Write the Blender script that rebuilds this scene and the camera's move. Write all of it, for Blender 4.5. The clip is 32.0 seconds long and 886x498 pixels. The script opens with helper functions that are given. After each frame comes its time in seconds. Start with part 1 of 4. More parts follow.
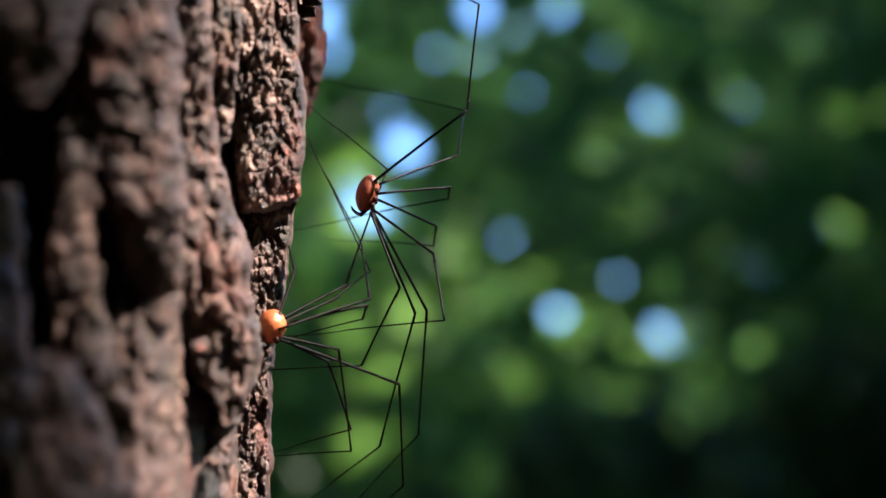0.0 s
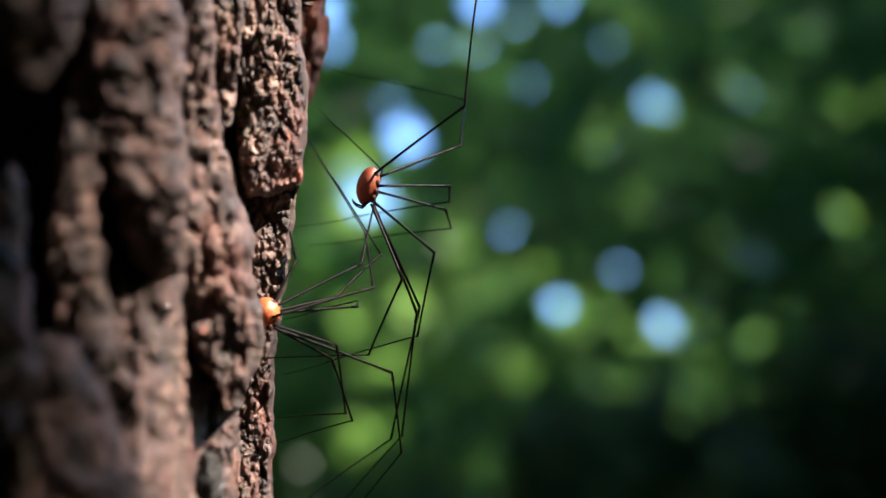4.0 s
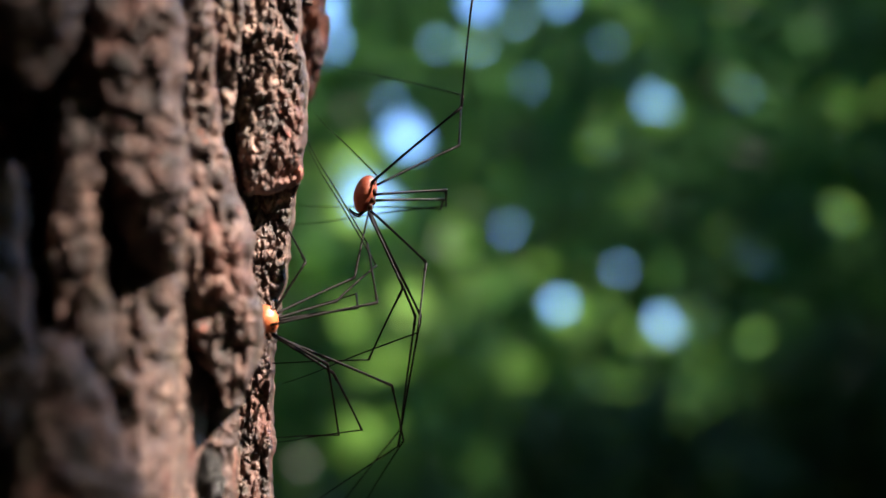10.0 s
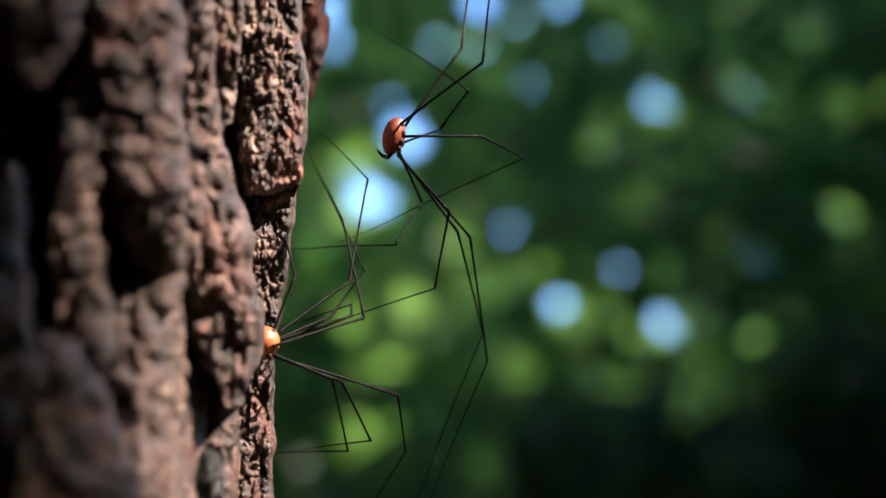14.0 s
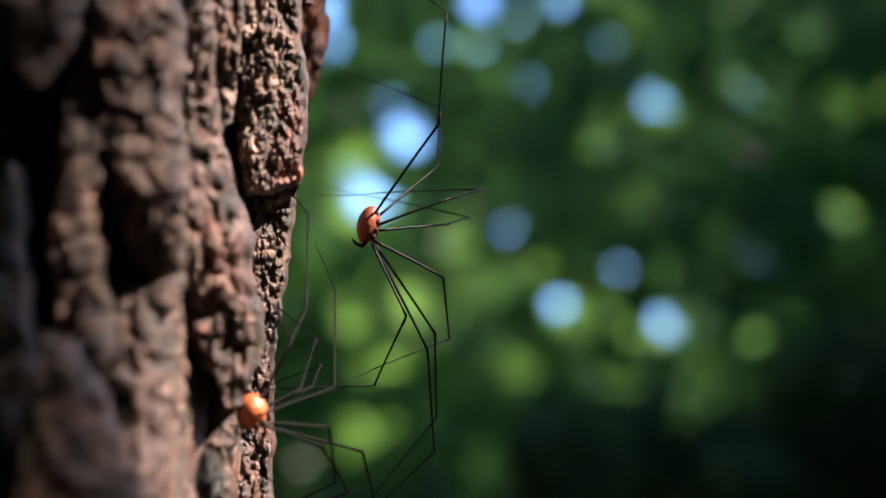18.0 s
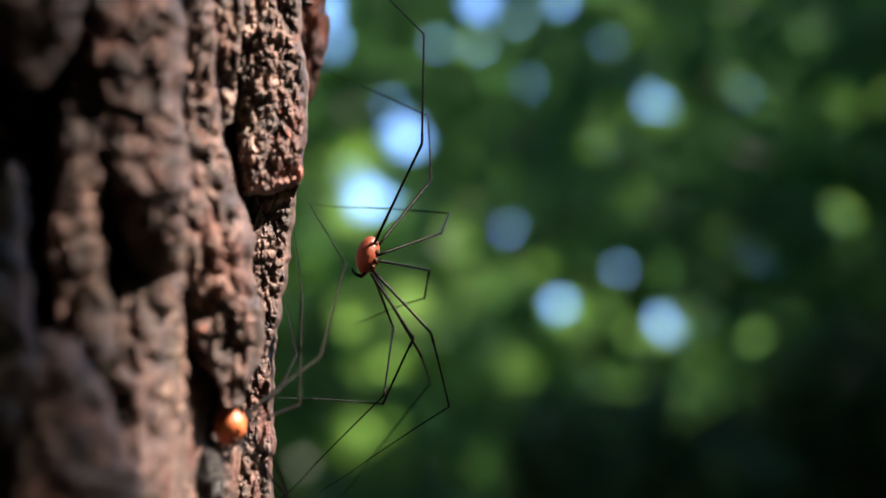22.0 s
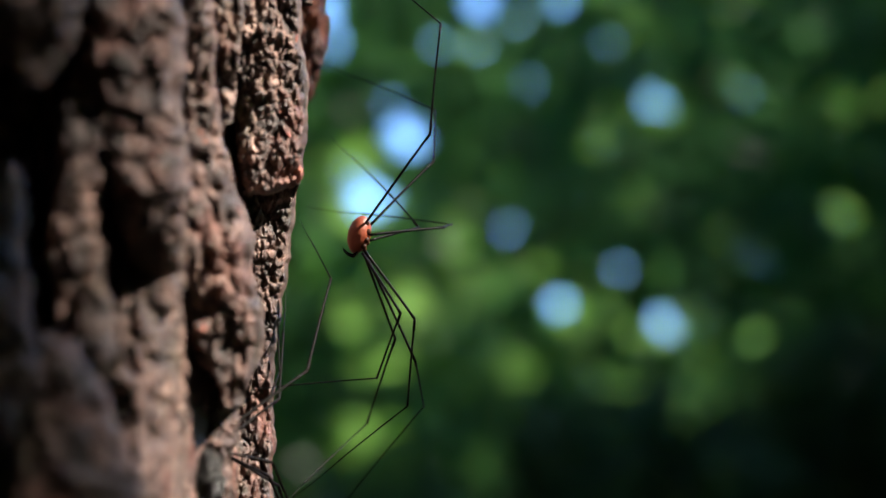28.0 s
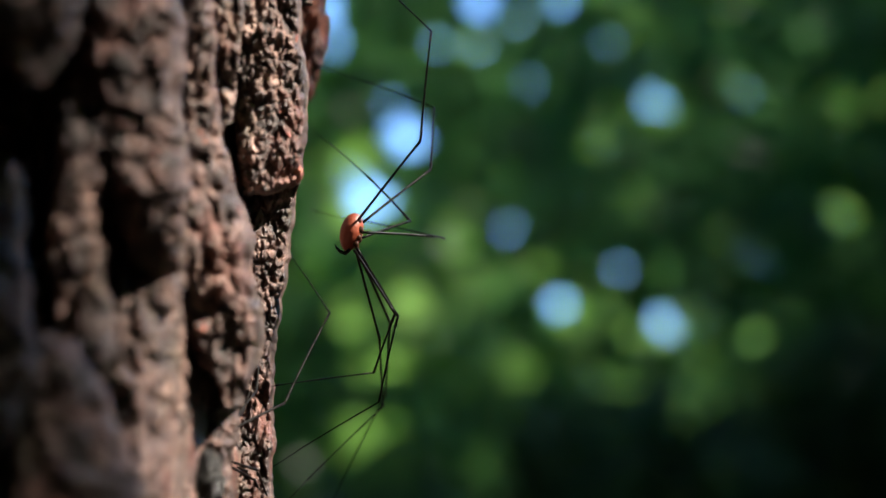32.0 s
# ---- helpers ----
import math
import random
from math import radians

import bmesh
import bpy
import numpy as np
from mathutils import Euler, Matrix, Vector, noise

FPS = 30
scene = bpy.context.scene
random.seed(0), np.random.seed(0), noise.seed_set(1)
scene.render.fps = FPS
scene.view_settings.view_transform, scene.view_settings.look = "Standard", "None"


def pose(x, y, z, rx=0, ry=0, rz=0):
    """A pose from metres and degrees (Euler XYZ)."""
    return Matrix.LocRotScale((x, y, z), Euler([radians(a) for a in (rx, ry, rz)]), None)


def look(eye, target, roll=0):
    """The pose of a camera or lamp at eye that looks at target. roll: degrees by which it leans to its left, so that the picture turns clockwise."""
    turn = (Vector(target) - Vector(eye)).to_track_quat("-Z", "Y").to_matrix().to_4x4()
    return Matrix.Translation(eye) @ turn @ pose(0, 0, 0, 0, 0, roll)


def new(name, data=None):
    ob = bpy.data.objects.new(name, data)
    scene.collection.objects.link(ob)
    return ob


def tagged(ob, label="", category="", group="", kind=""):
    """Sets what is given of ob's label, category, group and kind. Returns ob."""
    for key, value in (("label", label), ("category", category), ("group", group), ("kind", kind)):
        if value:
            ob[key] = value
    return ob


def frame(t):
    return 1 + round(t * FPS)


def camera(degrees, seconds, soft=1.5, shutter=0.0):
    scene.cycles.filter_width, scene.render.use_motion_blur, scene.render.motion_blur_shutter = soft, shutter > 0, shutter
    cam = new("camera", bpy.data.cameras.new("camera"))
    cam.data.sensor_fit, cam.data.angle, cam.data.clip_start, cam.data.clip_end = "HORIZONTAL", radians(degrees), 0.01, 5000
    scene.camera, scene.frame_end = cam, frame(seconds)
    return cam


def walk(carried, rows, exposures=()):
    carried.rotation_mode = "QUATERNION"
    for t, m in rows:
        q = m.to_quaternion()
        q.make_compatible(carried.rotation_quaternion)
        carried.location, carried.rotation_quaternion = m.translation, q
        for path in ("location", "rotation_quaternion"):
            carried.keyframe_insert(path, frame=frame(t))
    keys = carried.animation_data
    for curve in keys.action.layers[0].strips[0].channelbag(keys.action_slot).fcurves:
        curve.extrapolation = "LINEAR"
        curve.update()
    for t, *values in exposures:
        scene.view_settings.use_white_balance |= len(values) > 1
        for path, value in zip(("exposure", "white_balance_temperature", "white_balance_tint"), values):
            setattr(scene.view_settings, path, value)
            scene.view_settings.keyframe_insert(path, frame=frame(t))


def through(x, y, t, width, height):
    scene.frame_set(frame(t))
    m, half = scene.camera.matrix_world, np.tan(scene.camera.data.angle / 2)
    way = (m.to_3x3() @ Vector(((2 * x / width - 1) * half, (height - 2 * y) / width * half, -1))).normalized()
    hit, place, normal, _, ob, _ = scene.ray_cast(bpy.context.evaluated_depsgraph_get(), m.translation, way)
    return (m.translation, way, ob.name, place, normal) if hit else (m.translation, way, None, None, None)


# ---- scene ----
# ---------------------------------------------------------------- camera
# A macro lens 43 cm from its subject, held by hand against a tree, tilted up ten degrees.
LENS, FOCUS, EXPOSURE = 18.0, 0.43, 2.85
cam = camera(LENS, 32.0, soft=1.6)
cam.data.dof.use_dof = True
cam.data.dof.focus_distance = FOCUS
cam.data.dof.aperture_fstop = 16.0
cam.data.dof.aperture_blades = 0


def stand(k):
    """The camera's pose; k = 1 before it settles, 0 after."""
    return pose(0.00009 * k, 0, 1.45 + 0.00126 * k, 100 + 0.191 * k, 0, -0.035 * k)


walk(cam, [(0, stand(1)), (1, stand(1)), (1.5, stand(0.95)), (2, stand(0.93)), (2.5, stand(0.88)), (3, stand(0.66)),
           (3.5, stand(0.28)), (4.3, stand(0.05)), (5.5, stand(0)), (10, stand(0)), (32, stand(0))],
     exposures=[(0, EXPOSURE - 0.05, 6300, 13), (6, EXPOSURE, 6550, 13), (10.5, EXPOSURE + 0.04, 6600, 13), (12, EXPOSURE - 0.08, 6550, 12),
                (17, EXPOSURE - 0.12, 6500, 12), (18, EXPOSURE - 0.06, 6550, 14), (20, EXPOSURE - 0.06, 6600, 14), (22, EXPOSURE + 0.02, 6700, 15), (24, EXPOSURE - 0.18, 6500, 11),
                (28, EXPOSURE - 0.24, 6350, 8), (32, EXPOSURE - 0.22, 6350, 8)])

# ---------------------------------------------------------------- light
SUN_AZIMUTH, SUN_HEIGHT = 97.0, 46.0      # degrees from +y towards +x, and above the horizon
world = bpy.data.worlds.new("sky")
scene.world = world
world.use_nodes = True
wn = world.node_tree.nodes
sky = wn.new("ShaderNodeTexSky")
sky.sky_type = "NISHITA"
sky.sun_disc = False
sky.sun_elevation = radians(SUN_HEIGHT)
sky.sun_rotation = radians(SUN_AZIMUTH)
sky.altitude = 2500
sky.air_density, sky.dust_density, sky.ozone_density = 1.0, 0.0, 8.0
world.node_tree.links.new(sky.outputs[0], wn["Background"].inputs[0])
wn["Background"].inputs[1].default_value = 0.15
sun = new("sun", bpy.data.lights.new("sun", "SUN"))
sun.data.energy, sun.data.angle, sun.data.color = 3.6, radians(0.7), (1.0, 0.92, 0.8)
sa, se = radians(SUN_AZIMUTH), radians(SUN_HEIGHT)
sun.matrix_basis = look(Vector((math.sin(sa) * math.cos(se), math.cos(sa) * math.cos(se), math.sin(se))) * 30, (0, 0, 0))


# ---------------------------------------------------------------- helpers
def mesh_of(name, verts, faces, smooth=False):
    me = bpy.data.meshes.new(name)
    me.from_pydata(verts, [], faces)
    if smooth:
        me.polygons.foreach_set("use_smooth", [True] * len(me.polygons))
    me.update()
    return me


def grid_mesh(name, pts, close=False):
    """A mesh from an array of rows x columns x 3."""
    r, c = pts.shape[:2]
    i = np.arange(r * c).reshape(r, c)
    j = np.roll(i, -1, axis=1)
    a, b, d, e = i[:-1], j[:-1], j[1:], i[1:]
    if not close:
        a, b, d, e = (q[:, :-1] for q in (a, b, d, e))
    quads = np.stack([a, b, d, e], -1).reshape(-1, 4)
    me = bpy.data.meshes.new(name)
    me.vertices.add(r * c)
    me.vertices.foreach_set("co", np.ascontiguousarray(pts, dtype=np.float32).ravel())
    me.loops.add(quads.size)
    me.loops.foreach_set("vertex_index", quads.ravel().astype(np.int32))
    me.polygons.add(len(quads))
    me.polygons.foreach_set("loop_start", np.arange(0, quads.size, 4, dtype=np.int32))
    me.polygons.foreach_set("use_smooth", np.ones(len(quads), dtype=bool))
    me.update(calc_edges=True)
    me.validate()
    return me


def part(name, data, material, parent, label=""):
    """Links a mesh or bmesh as one object under a thing or a part."""
    if isinstance(data, bmesh.types.BMesh):
        me = bpy.data.meshes.new(name)
        data.to_mesh(me)
        data.free()
        me.polygons.foreach_set("use_smooth", [True] * len(me.polygons))
        data = me
    ob = new(name, data)
    if material and not data.materials:
        data.materials.append(material)
    ob.parent = parent
    return tagged(ob, label)


def tube(path, radii, sides=8):
    """A closed tube along points, as arrays: vertices and faces."""
    path = [Vector(p) for p in path]
    verts, faces = [], []
    side = Vector((0.3, 1, 0.2))
    for k, p in enumerate(path):
        d = (path[min(k + 1, len(path) - 1)] - path[max(k - 1, 0)]).normalized()
        u = d.cross(side).normalized()
        v = d.cross(u)
        for s in range(sides):
            a = 2 * math.pi * s / sides
            verts.append(p + (u * math.cos(a) + v * math.sin(a)) * radii[k])
    n = len(path)
    for k in range(n - 1):
        for s in range(sides):
            a, b = k * sides + s, k * sides + (s + 1) % sides
            faces.append((a, b, b + sides, a + sides))
    faces.append(tuple(reversed(range(sides))))
    faces.append(tuple(range((n - 1) * sides, n * sides)))
    return verts, faces


LATTICES = {}


def lattice(seed, shape):
    if (seed, shape) not in LATTICES:
        LATTICES[seed, shape] = np.random.RandomState(seed).rand(*shape)
    return LATTICES[seed, shape]


def value_noise(x, y, seed):
    """Smooth noise from 0 to 1 over arrays of coordinates."""
    g = lattice(seed, (256, 256))
    xi, yi = np.floor(x).astype(int), np.floor(y).astype(int)
    fx, fy = x - xi, y - yi
    fx, fy = fx * fx * (3 - 2 * fx), fy * fy * (3 - 2 * fy)
    a, b = g[xi % 256, yi % 256], g[(xi + 1) % 256, yi % 256]
    c, d = g[xi % 256, (yi + 1) % 256], g[(xi + 1) % 256, (yi + 1) % 256]
    return (a * (1 - fx) + b * fx) * (1 - fy) + (c * (1 - fx) + d * fx) * fy


def fbm(x, y, seed, octaves=4):
    total, amp, norm = 0, 1.0, 0
    for o in range(octaves):
        total = total + amp * value_noise(x * 2 ** o, y * 2 ** o, seed + o)
        norm += amp
        amp *= 0.5
    return total / norm


def cells(x, y, seed, jitter=0.85):
    """Distance to the nearest cell border (0 at the border), the cell's random number."""
    jx, jy, tone = lattice(seed, (64, 64)), lattice(seed + 1, (64, 64)), lattice(seed + 2, (64, 64))
    xi, yi = np.floor(x).astype(int), np.floor(y).astype(int)
    d1, d2, t1 = np.full(x.shape, 9.0), np.full(x.shape, 9.0), np.zeros(x.shape)
    for ox in (-1, 0, 1):
        for oy in (-1, 0, 1):
            cx, cy = xi + ox, yi + oy
            px = cx + 0.5 + jitter * (jx[cx % 64, cy % 64] - 0.5)
            py = cy + 0.5 + jitter * (jy[cx % 64, cy % 64] - 0.5)
            d = np.hypot(x - px, y - py)
            near = d < d1
            d2 = np.where(near, d1, np.minimum(d2, d))
            t1 = np.where(near, tone[cx % 64, cy % 64], t1)
            d1 = np.where(near, d, d1)
    return d2 - d1, t1


# ---------------------------------------------------------------- materials
def material(name, rough=0.6, metal=0.0):
    m = bpy.data.materials.new(name)
    m.use_nodes = True
    n, l = m.node_tree.nodes, m.node_tree.links
    b = n["Principled BSDF"]
    b.inputs["Roughness"].default_value = rough
    b.inputs["Metallic"].default_value = metal
    return m, n, l, b


def ramp(n, stops):
    r = n.new("ShaderNodeValToRGB")
    e = r.color_ramp.elements
    while len(e) < len(stops):
        e.new(0.5)
    for k, (p, c) in enumerate(stops):
        e[k].position, e[k].color = p, (*c, 1)
    return r


def noise_node(n, l, scale, detail=4, rough=0.6, stretch=(1, 1, 1)):
    tc, mp, tx = n.new("ShaderNodeTexCoord"), n.new("ShaderNodeMapping"), n.new("ShaderNodeTexNoise")
    mp.inputs["Scale"].default_value = stretch
    tx.inputs["Scale"].default_value, tx.inputs["Detail"].default_value, tx.inputs["Roughness"].default_value = scale, detail, rough
    l.new(tc.outputs["Object"], mp.inputs["Vector"])
    l.new(mp.outputs[0], tx.inputs["Vector"])
    return tx


def bump(n, l, height, strength, distance, b):
    u = n.new("ShaderNodeBump")
    u.inputs["Strength"].default_value, u.inputs["Distance"].default_value = strength, distance
    l.new(height, u.inputs["Height"])
    l.new(u.outputs[0], b.inputs["Normal"])


def mix_colour(n, l, fac, a, b, mode="MIX"):
    m = n.new("ShaderNodeMix")
    m.data_type, m.blend_type = "RGBA", mode
    if isinstance(fac, float):
        m.inputs[0].default_value = fac
    else:
        l.new(fac, m.inputs[0])
    for s, v in ((6, a), (7, b)):
        if isinstance(v, tuple):
            m.inputs[s].default_value = (*v, 1)
        else:
            l.new(v, m.inputs[s])
    return m.outputs[2]


def bark_material(name, dark=(0.016, 0.009, 0.007), mid=(0.084, 0.047, 0.039), pale=(0.265, 0.17, 0.146), fine=1.0):
    m, n, l, b = material(name, 0.62)
    b.inputs["Specular IOR Level"].default_value = 0.5
    big = noise_node(n, l, 38 * fine, 4, 0.6, (1, 1, 0.55))
    small = noise_node(n, l, 520 * fine, 6, 0.72, (1, 1, 0.6))
    grain = noise_node(n, l, 1900 * fine, 4, 0.65)
    flake = noise_node(n, l, 620 * fine, 5, 0.7, (1, 1, 0.6))
    r1 = ramp(n, [(0.36, dark), (0.5, mid), (0.64, pale)])
    l.new(small.outputs[0], r1.inputs[0])
    r2 = ramp(n, [(0.36, (0.42, 0.3, 0.26)), (0.5, (0.9, 0.85, 0.82)), (0.64, (1.0, 1.0, 0.9))])
    l.new(big.outputs[0], r2.inputs[0])
    col = mix_colour(n, l, 1.0, r1.outputs[0], r2.outputs[0], "MULTIPLY")
    patch = noise_node(n, l, 210 * fine, 4, 0.6, (1, 1, 0.8))
    rp = ramp(n, [(0.38, (0.32, 0.28, 0.26)), (0.5, (0.85, 0.82, 0.78)), (0.6, (1.5, 1.45, 1.4))])
    l.new(patch.outputs[0], rp.inputs[0])
    col = mix_colour(n, l, 1.0, col, rp.outputs[0], "MULTIPLY")
    # reddish inner bark where scales have broken off, and a thin green film of algae
    red = noise_node(n, l, 75 * fine, 4, 0.6)
    rr = ramp(n, [(0.58, (0, 0, 0)), (0.68, (0.6, 0.6, 0.6))])
    l.new(red.outputs[0], rr.inputs[0])
    col = mix_colour(n, l, rr.outputs[0], col, (0.15, 0.044, 0.026))
    moss = noise_node(n, l, 110 * fine, 5, 0.7)
    rm = ramp(n, [(0.56, (0, 0, 0)), (0.72, (0.6, 0.6, 0.6))])
    l.new(moss.outputs[0], rm.inputs[0])
    col = mix_colour(n, l, rm.outputs[0], col, (0.075, 0.065, 0.028))
    l.new(col, b.inputs["Base Color"])
    ro = ramp(n, [(0.35, (0.7, 0.7, 0.7)), (0.65, (0.25, 0.25, 0.25))])
    l.new(grain.outputs[0], ro.inputs[0])
    l.new(ro.outputs[0], b.inputs["Roughness"])
    coarse = n.new("ShaderNodeBump")
    coarse.inputs["Strength"].default_value, coarse.inputs["Distance"].default_value = 0.7, 0.0012
    l.new(flake.outputs[0], coarse.inputs["Height"])
    bump(n, l, grain.outputs[0], 0.8, 0.0007, b)
    l.new(coarse.outputs[0], b.inputs["Normal"].links[0].from_node.inputs["Normal"])
    return m


def leaf_material(name, a, c, through, rough=0.4):
    m, n, l, b = material(name, rough)
    geo = n.new("ShaderNodeNewGeometry")
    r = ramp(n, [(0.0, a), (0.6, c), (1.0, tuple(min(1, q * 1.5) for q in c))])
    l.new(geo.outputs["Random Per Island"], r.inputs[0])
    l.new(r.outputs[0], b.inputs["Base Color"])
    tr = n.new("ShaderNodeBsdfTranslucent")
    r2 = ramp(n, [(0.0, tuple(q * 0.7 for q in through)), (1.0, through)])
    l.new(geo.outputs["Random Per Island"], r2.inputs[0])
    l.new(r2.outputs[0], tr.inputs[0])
    mx = n.new("ShaderNodeMixShader")
    mx.inputs[0].default_value = 0.45
    l.new(b.outputs[0], mx.inputs[1])
    l.new(tr.outputs[0], mx.inputs[2])
    l.new(mx.outputs[0], n["Material Output"].inputs[0])
    return m


BARK = bark_material("furrowed_bark")
TWIG_BARK = bark_material("far_bark", (0.018, 0.014, 0.01), (0.045, 0.035, 0.026), (0.08, 0.066, 0.052), 0.12)
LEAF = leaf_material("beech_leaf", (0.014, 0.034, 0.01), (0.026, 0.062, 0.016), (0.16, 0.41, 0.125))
# paler, yellower copy of the leaf: part of its sunlight is put into the colour
LEAF_PAINTED_SUN = leaf_material("sun_painted_leaf", (0.06, 0.13, 0.02), (0.11, 0.2, 0.03), (0.33, 0.61, 0.12), 0.7)
LEAF_DARK = leaf_material("evergreen_leaf", (0.045, 0.07, 0.045), (0.07, 0.11, 0.065), (0.12, 0.2, 0.1), 0.5)
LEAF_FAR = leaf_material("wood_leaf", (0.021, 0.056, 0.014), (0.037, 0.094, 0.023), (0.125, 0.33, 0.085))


# ---------------------------------------------------------------- ground
def litter_material():
    m, n, l, b = material("leaf_litter", 0.85)
    a = noise_node(n, l, 9, 5, 0.7)
    r = ramp(n, [(0.3, (0.03, 0.02, 0.013)), (0.5, (0.09, 0.055, 0.03)), (0.7, (0.16, 0.1, 0.055))])
    l.new(a.outputs[0], r.inputs[0])
    g = noise_node(n, l, 0.5, 3, 0.5)
    rg = ramp(n, [(0.5, (0, 0, 0)), (0.62, (0.8, 0.8, 0.8))])
    l.new(g.outputs[0], rg.inputs[0])
    l.new(mix_colour(n, l, rg.outputs[0], r.outputs[0], (0.035, 0.075, 0.02)), b.inputs["Base Color"])
    bump(n, l, a.outputs[0], 0.8, 0.03, b)
    return m


def build_ground():
    axis = np.concatenate([-np.geomspace(3000, 12, 14), np.linspace(-10, 10, 81), np.geomspace(12, 3000, 14)])
    x, y = np.meshgrid(axis, axis)
    near = np.exp(-np.hypot(x, y) / 60)
    z = (fbm(x * 0.35 + 40, y * 0.35 + 40, 5) - 0.5) * 0.25 * near
    z -= 0.05
    ob = new("ground", grid_mesh("ground", np.stack([x, y, z], -1)))
    ob.data.materials.append(litter_material())
    tagged(ob, "brown woodland floor of leaf litter with patches of green", "ground", kind="structure")


build_ground()

# ---------------------------------------------------------------- the tree in front
# The trunk leans a little; its bark is worked out over s, metres round the trunk from the side that faces +x
# (towards the camera negative), and h, metres above eye height.
TRUNK_R, EYE_H = 0.42, 1.563
LEAN = 4.5
TRUNK_AT = pose(-0.4442 - 0.1215, 0.4215, 0, 0, LEAN, 0)

# Bark at eye height, worked out over a and b, mm across and up on an upright plane 350 mm in front of ORIGIN, from which the
# furrows run back fanwise. Each ridge is a run of (b, a, half width, y of the crest), from its upper end to its lower one.
ORIGIN = Vector((0, 0, 1.45))
RIDGES = [
    [(1552.8, -53.0, 6.6, 298), (1543.6, -52.7, 6.2, 298), (1538.8, -52.7, 4.4, 302)],
    [(1517.7, -55.5, 2.1, 288), (1507.4, -55.1, 2.6, 286), (1495.9, -54.5, 2.8, 286), (1491.5, -55.0, 1.7, 290)],
    [(1533.1, -46.0, 2.2, 319), (1520.6, -45.9, 3.0, 317), (1508.9, -46.6, 2.8, 317), (1501.1, -46.9, 1.8, 319)],
    [(1551.1, -40.4, 5.8, 318), (1534.7, -39.2, 5.7, 320), (1526.5, -38.6, 5.2, 322), (1519.1, -36.8, 4.5, 322),
     (1513.3, -36.6, 3.4, 328), (1507.5, -35.4, 2.6, 336)],
    [(1550.9, -32.1, 2.2, 352), (1539.9, -31.6, 2.1, 354), (1530.9, -30.9, 2.3, 357), (1522.1, -30.2, 3.3, 358),
     (1514.5, -29.4, 5.4, 357), (1507.3, -29.0, 5.5, 358), (1501.5, -27.7, 4.5, 361), (1496.3, -26.5, 2.7, 364)],
    [(1550.8, -27.7, 1.7, 372), (1538.3, -27.6, 1.5, 374), (1532.6, -27.3, 0.9, 378)],
    [(1551.3, -22.5, 5.1, 393), (1539.7, -22.1, 4.9, 393), (1530.7, -21.5, 4.9, 395), (1524.8, -21.2, 4.1, 396), (1520.0, -21.1, 3.8, 398)],
    [(1524.7, -22.0, 5.9, 412), (1511.4, -22.7, 5.2, 418), (1502.0, -23.6, 5.1, 420), (1490.8, -24.3, 5.1, 421), (1476.2, -24.6, 5.3, 418)],
    [(1496.8, -28.3, 2.0, 380), (1488.7, -29.2, 2.8, 379), (1476.9, -30.3, 3.2, 378)],
    [(1504.5, -44.2, 1.9, 318), (1498.7, -43.7, 2.5, 316), (1494.0, -41.5, 2.8, 320), (1491.2, -39.4, 2.0, 326)],
    [(1495.8, -49.1, 4.3, 300), (1490.1, -47.6, 6.1, 300), (1483.7, -45.9, 7.7, 300), (1473.7, -45.0, 8.9, 300)],
]
PLATE = 6      # the large loose plate, broken off square at its foot
# the trunk's outline against the wood: b, a
OUTLINE = [(1548.4, -18.7), (1541.6, -18.3), (1531.3, -17.1), (1524.6, -17.5), (1520.1, -18.2), (1519.2, -18.8),
           (1512.1, -19.0), (1507.7, -19.9), (1501.2, -21.0), (1493.2, -21.2), (1476.1, -21.2)]


def soft_step(q):
    q = np.clip(q, 0, 1)
    return q * q * (3 - 2 * q)


def outline(z):
    """The outline's a at heights b = z, in mm."""
    zs, xs = zip(*reversed(OUTLINE))
    return np.interp(z, zs, xs) + 1.3 * (fbm(z / 2.6, z * 0 + 3, 17, 3) - 0.5)


def bark_relief(s, h):
    """Height of the bark in mm over s and h in mm, all round the trunk."""
    ws = s + 9 * (fbm(s / 20, h / 22, 11, 4) - 0.5)
    wh = h + 9 * (fbm(s / 24 + 7, h / 22, 15, 3) - 0.5)
    edge, tone = cells(ws / 30 + 100, wh / 75 + 100, 21)
    out = -9 + 9 * np.clip(edge / 0.3, 0, 1) ** 0.7 + 4 * (tone - 0.5)
    e2, t2 = cells(ws / 6 + 50, wh / 26 + 50, 31, 1.0)
    crack = np.clip(e2 / 0.2, 0, 1) ** 0.6
    return out + 3 * (crack - 0.86) + 2 * (t2 - 0.5) * crack + 1.5 * (fbm(s / 3, h / 14, 51, 3) - 0.5)


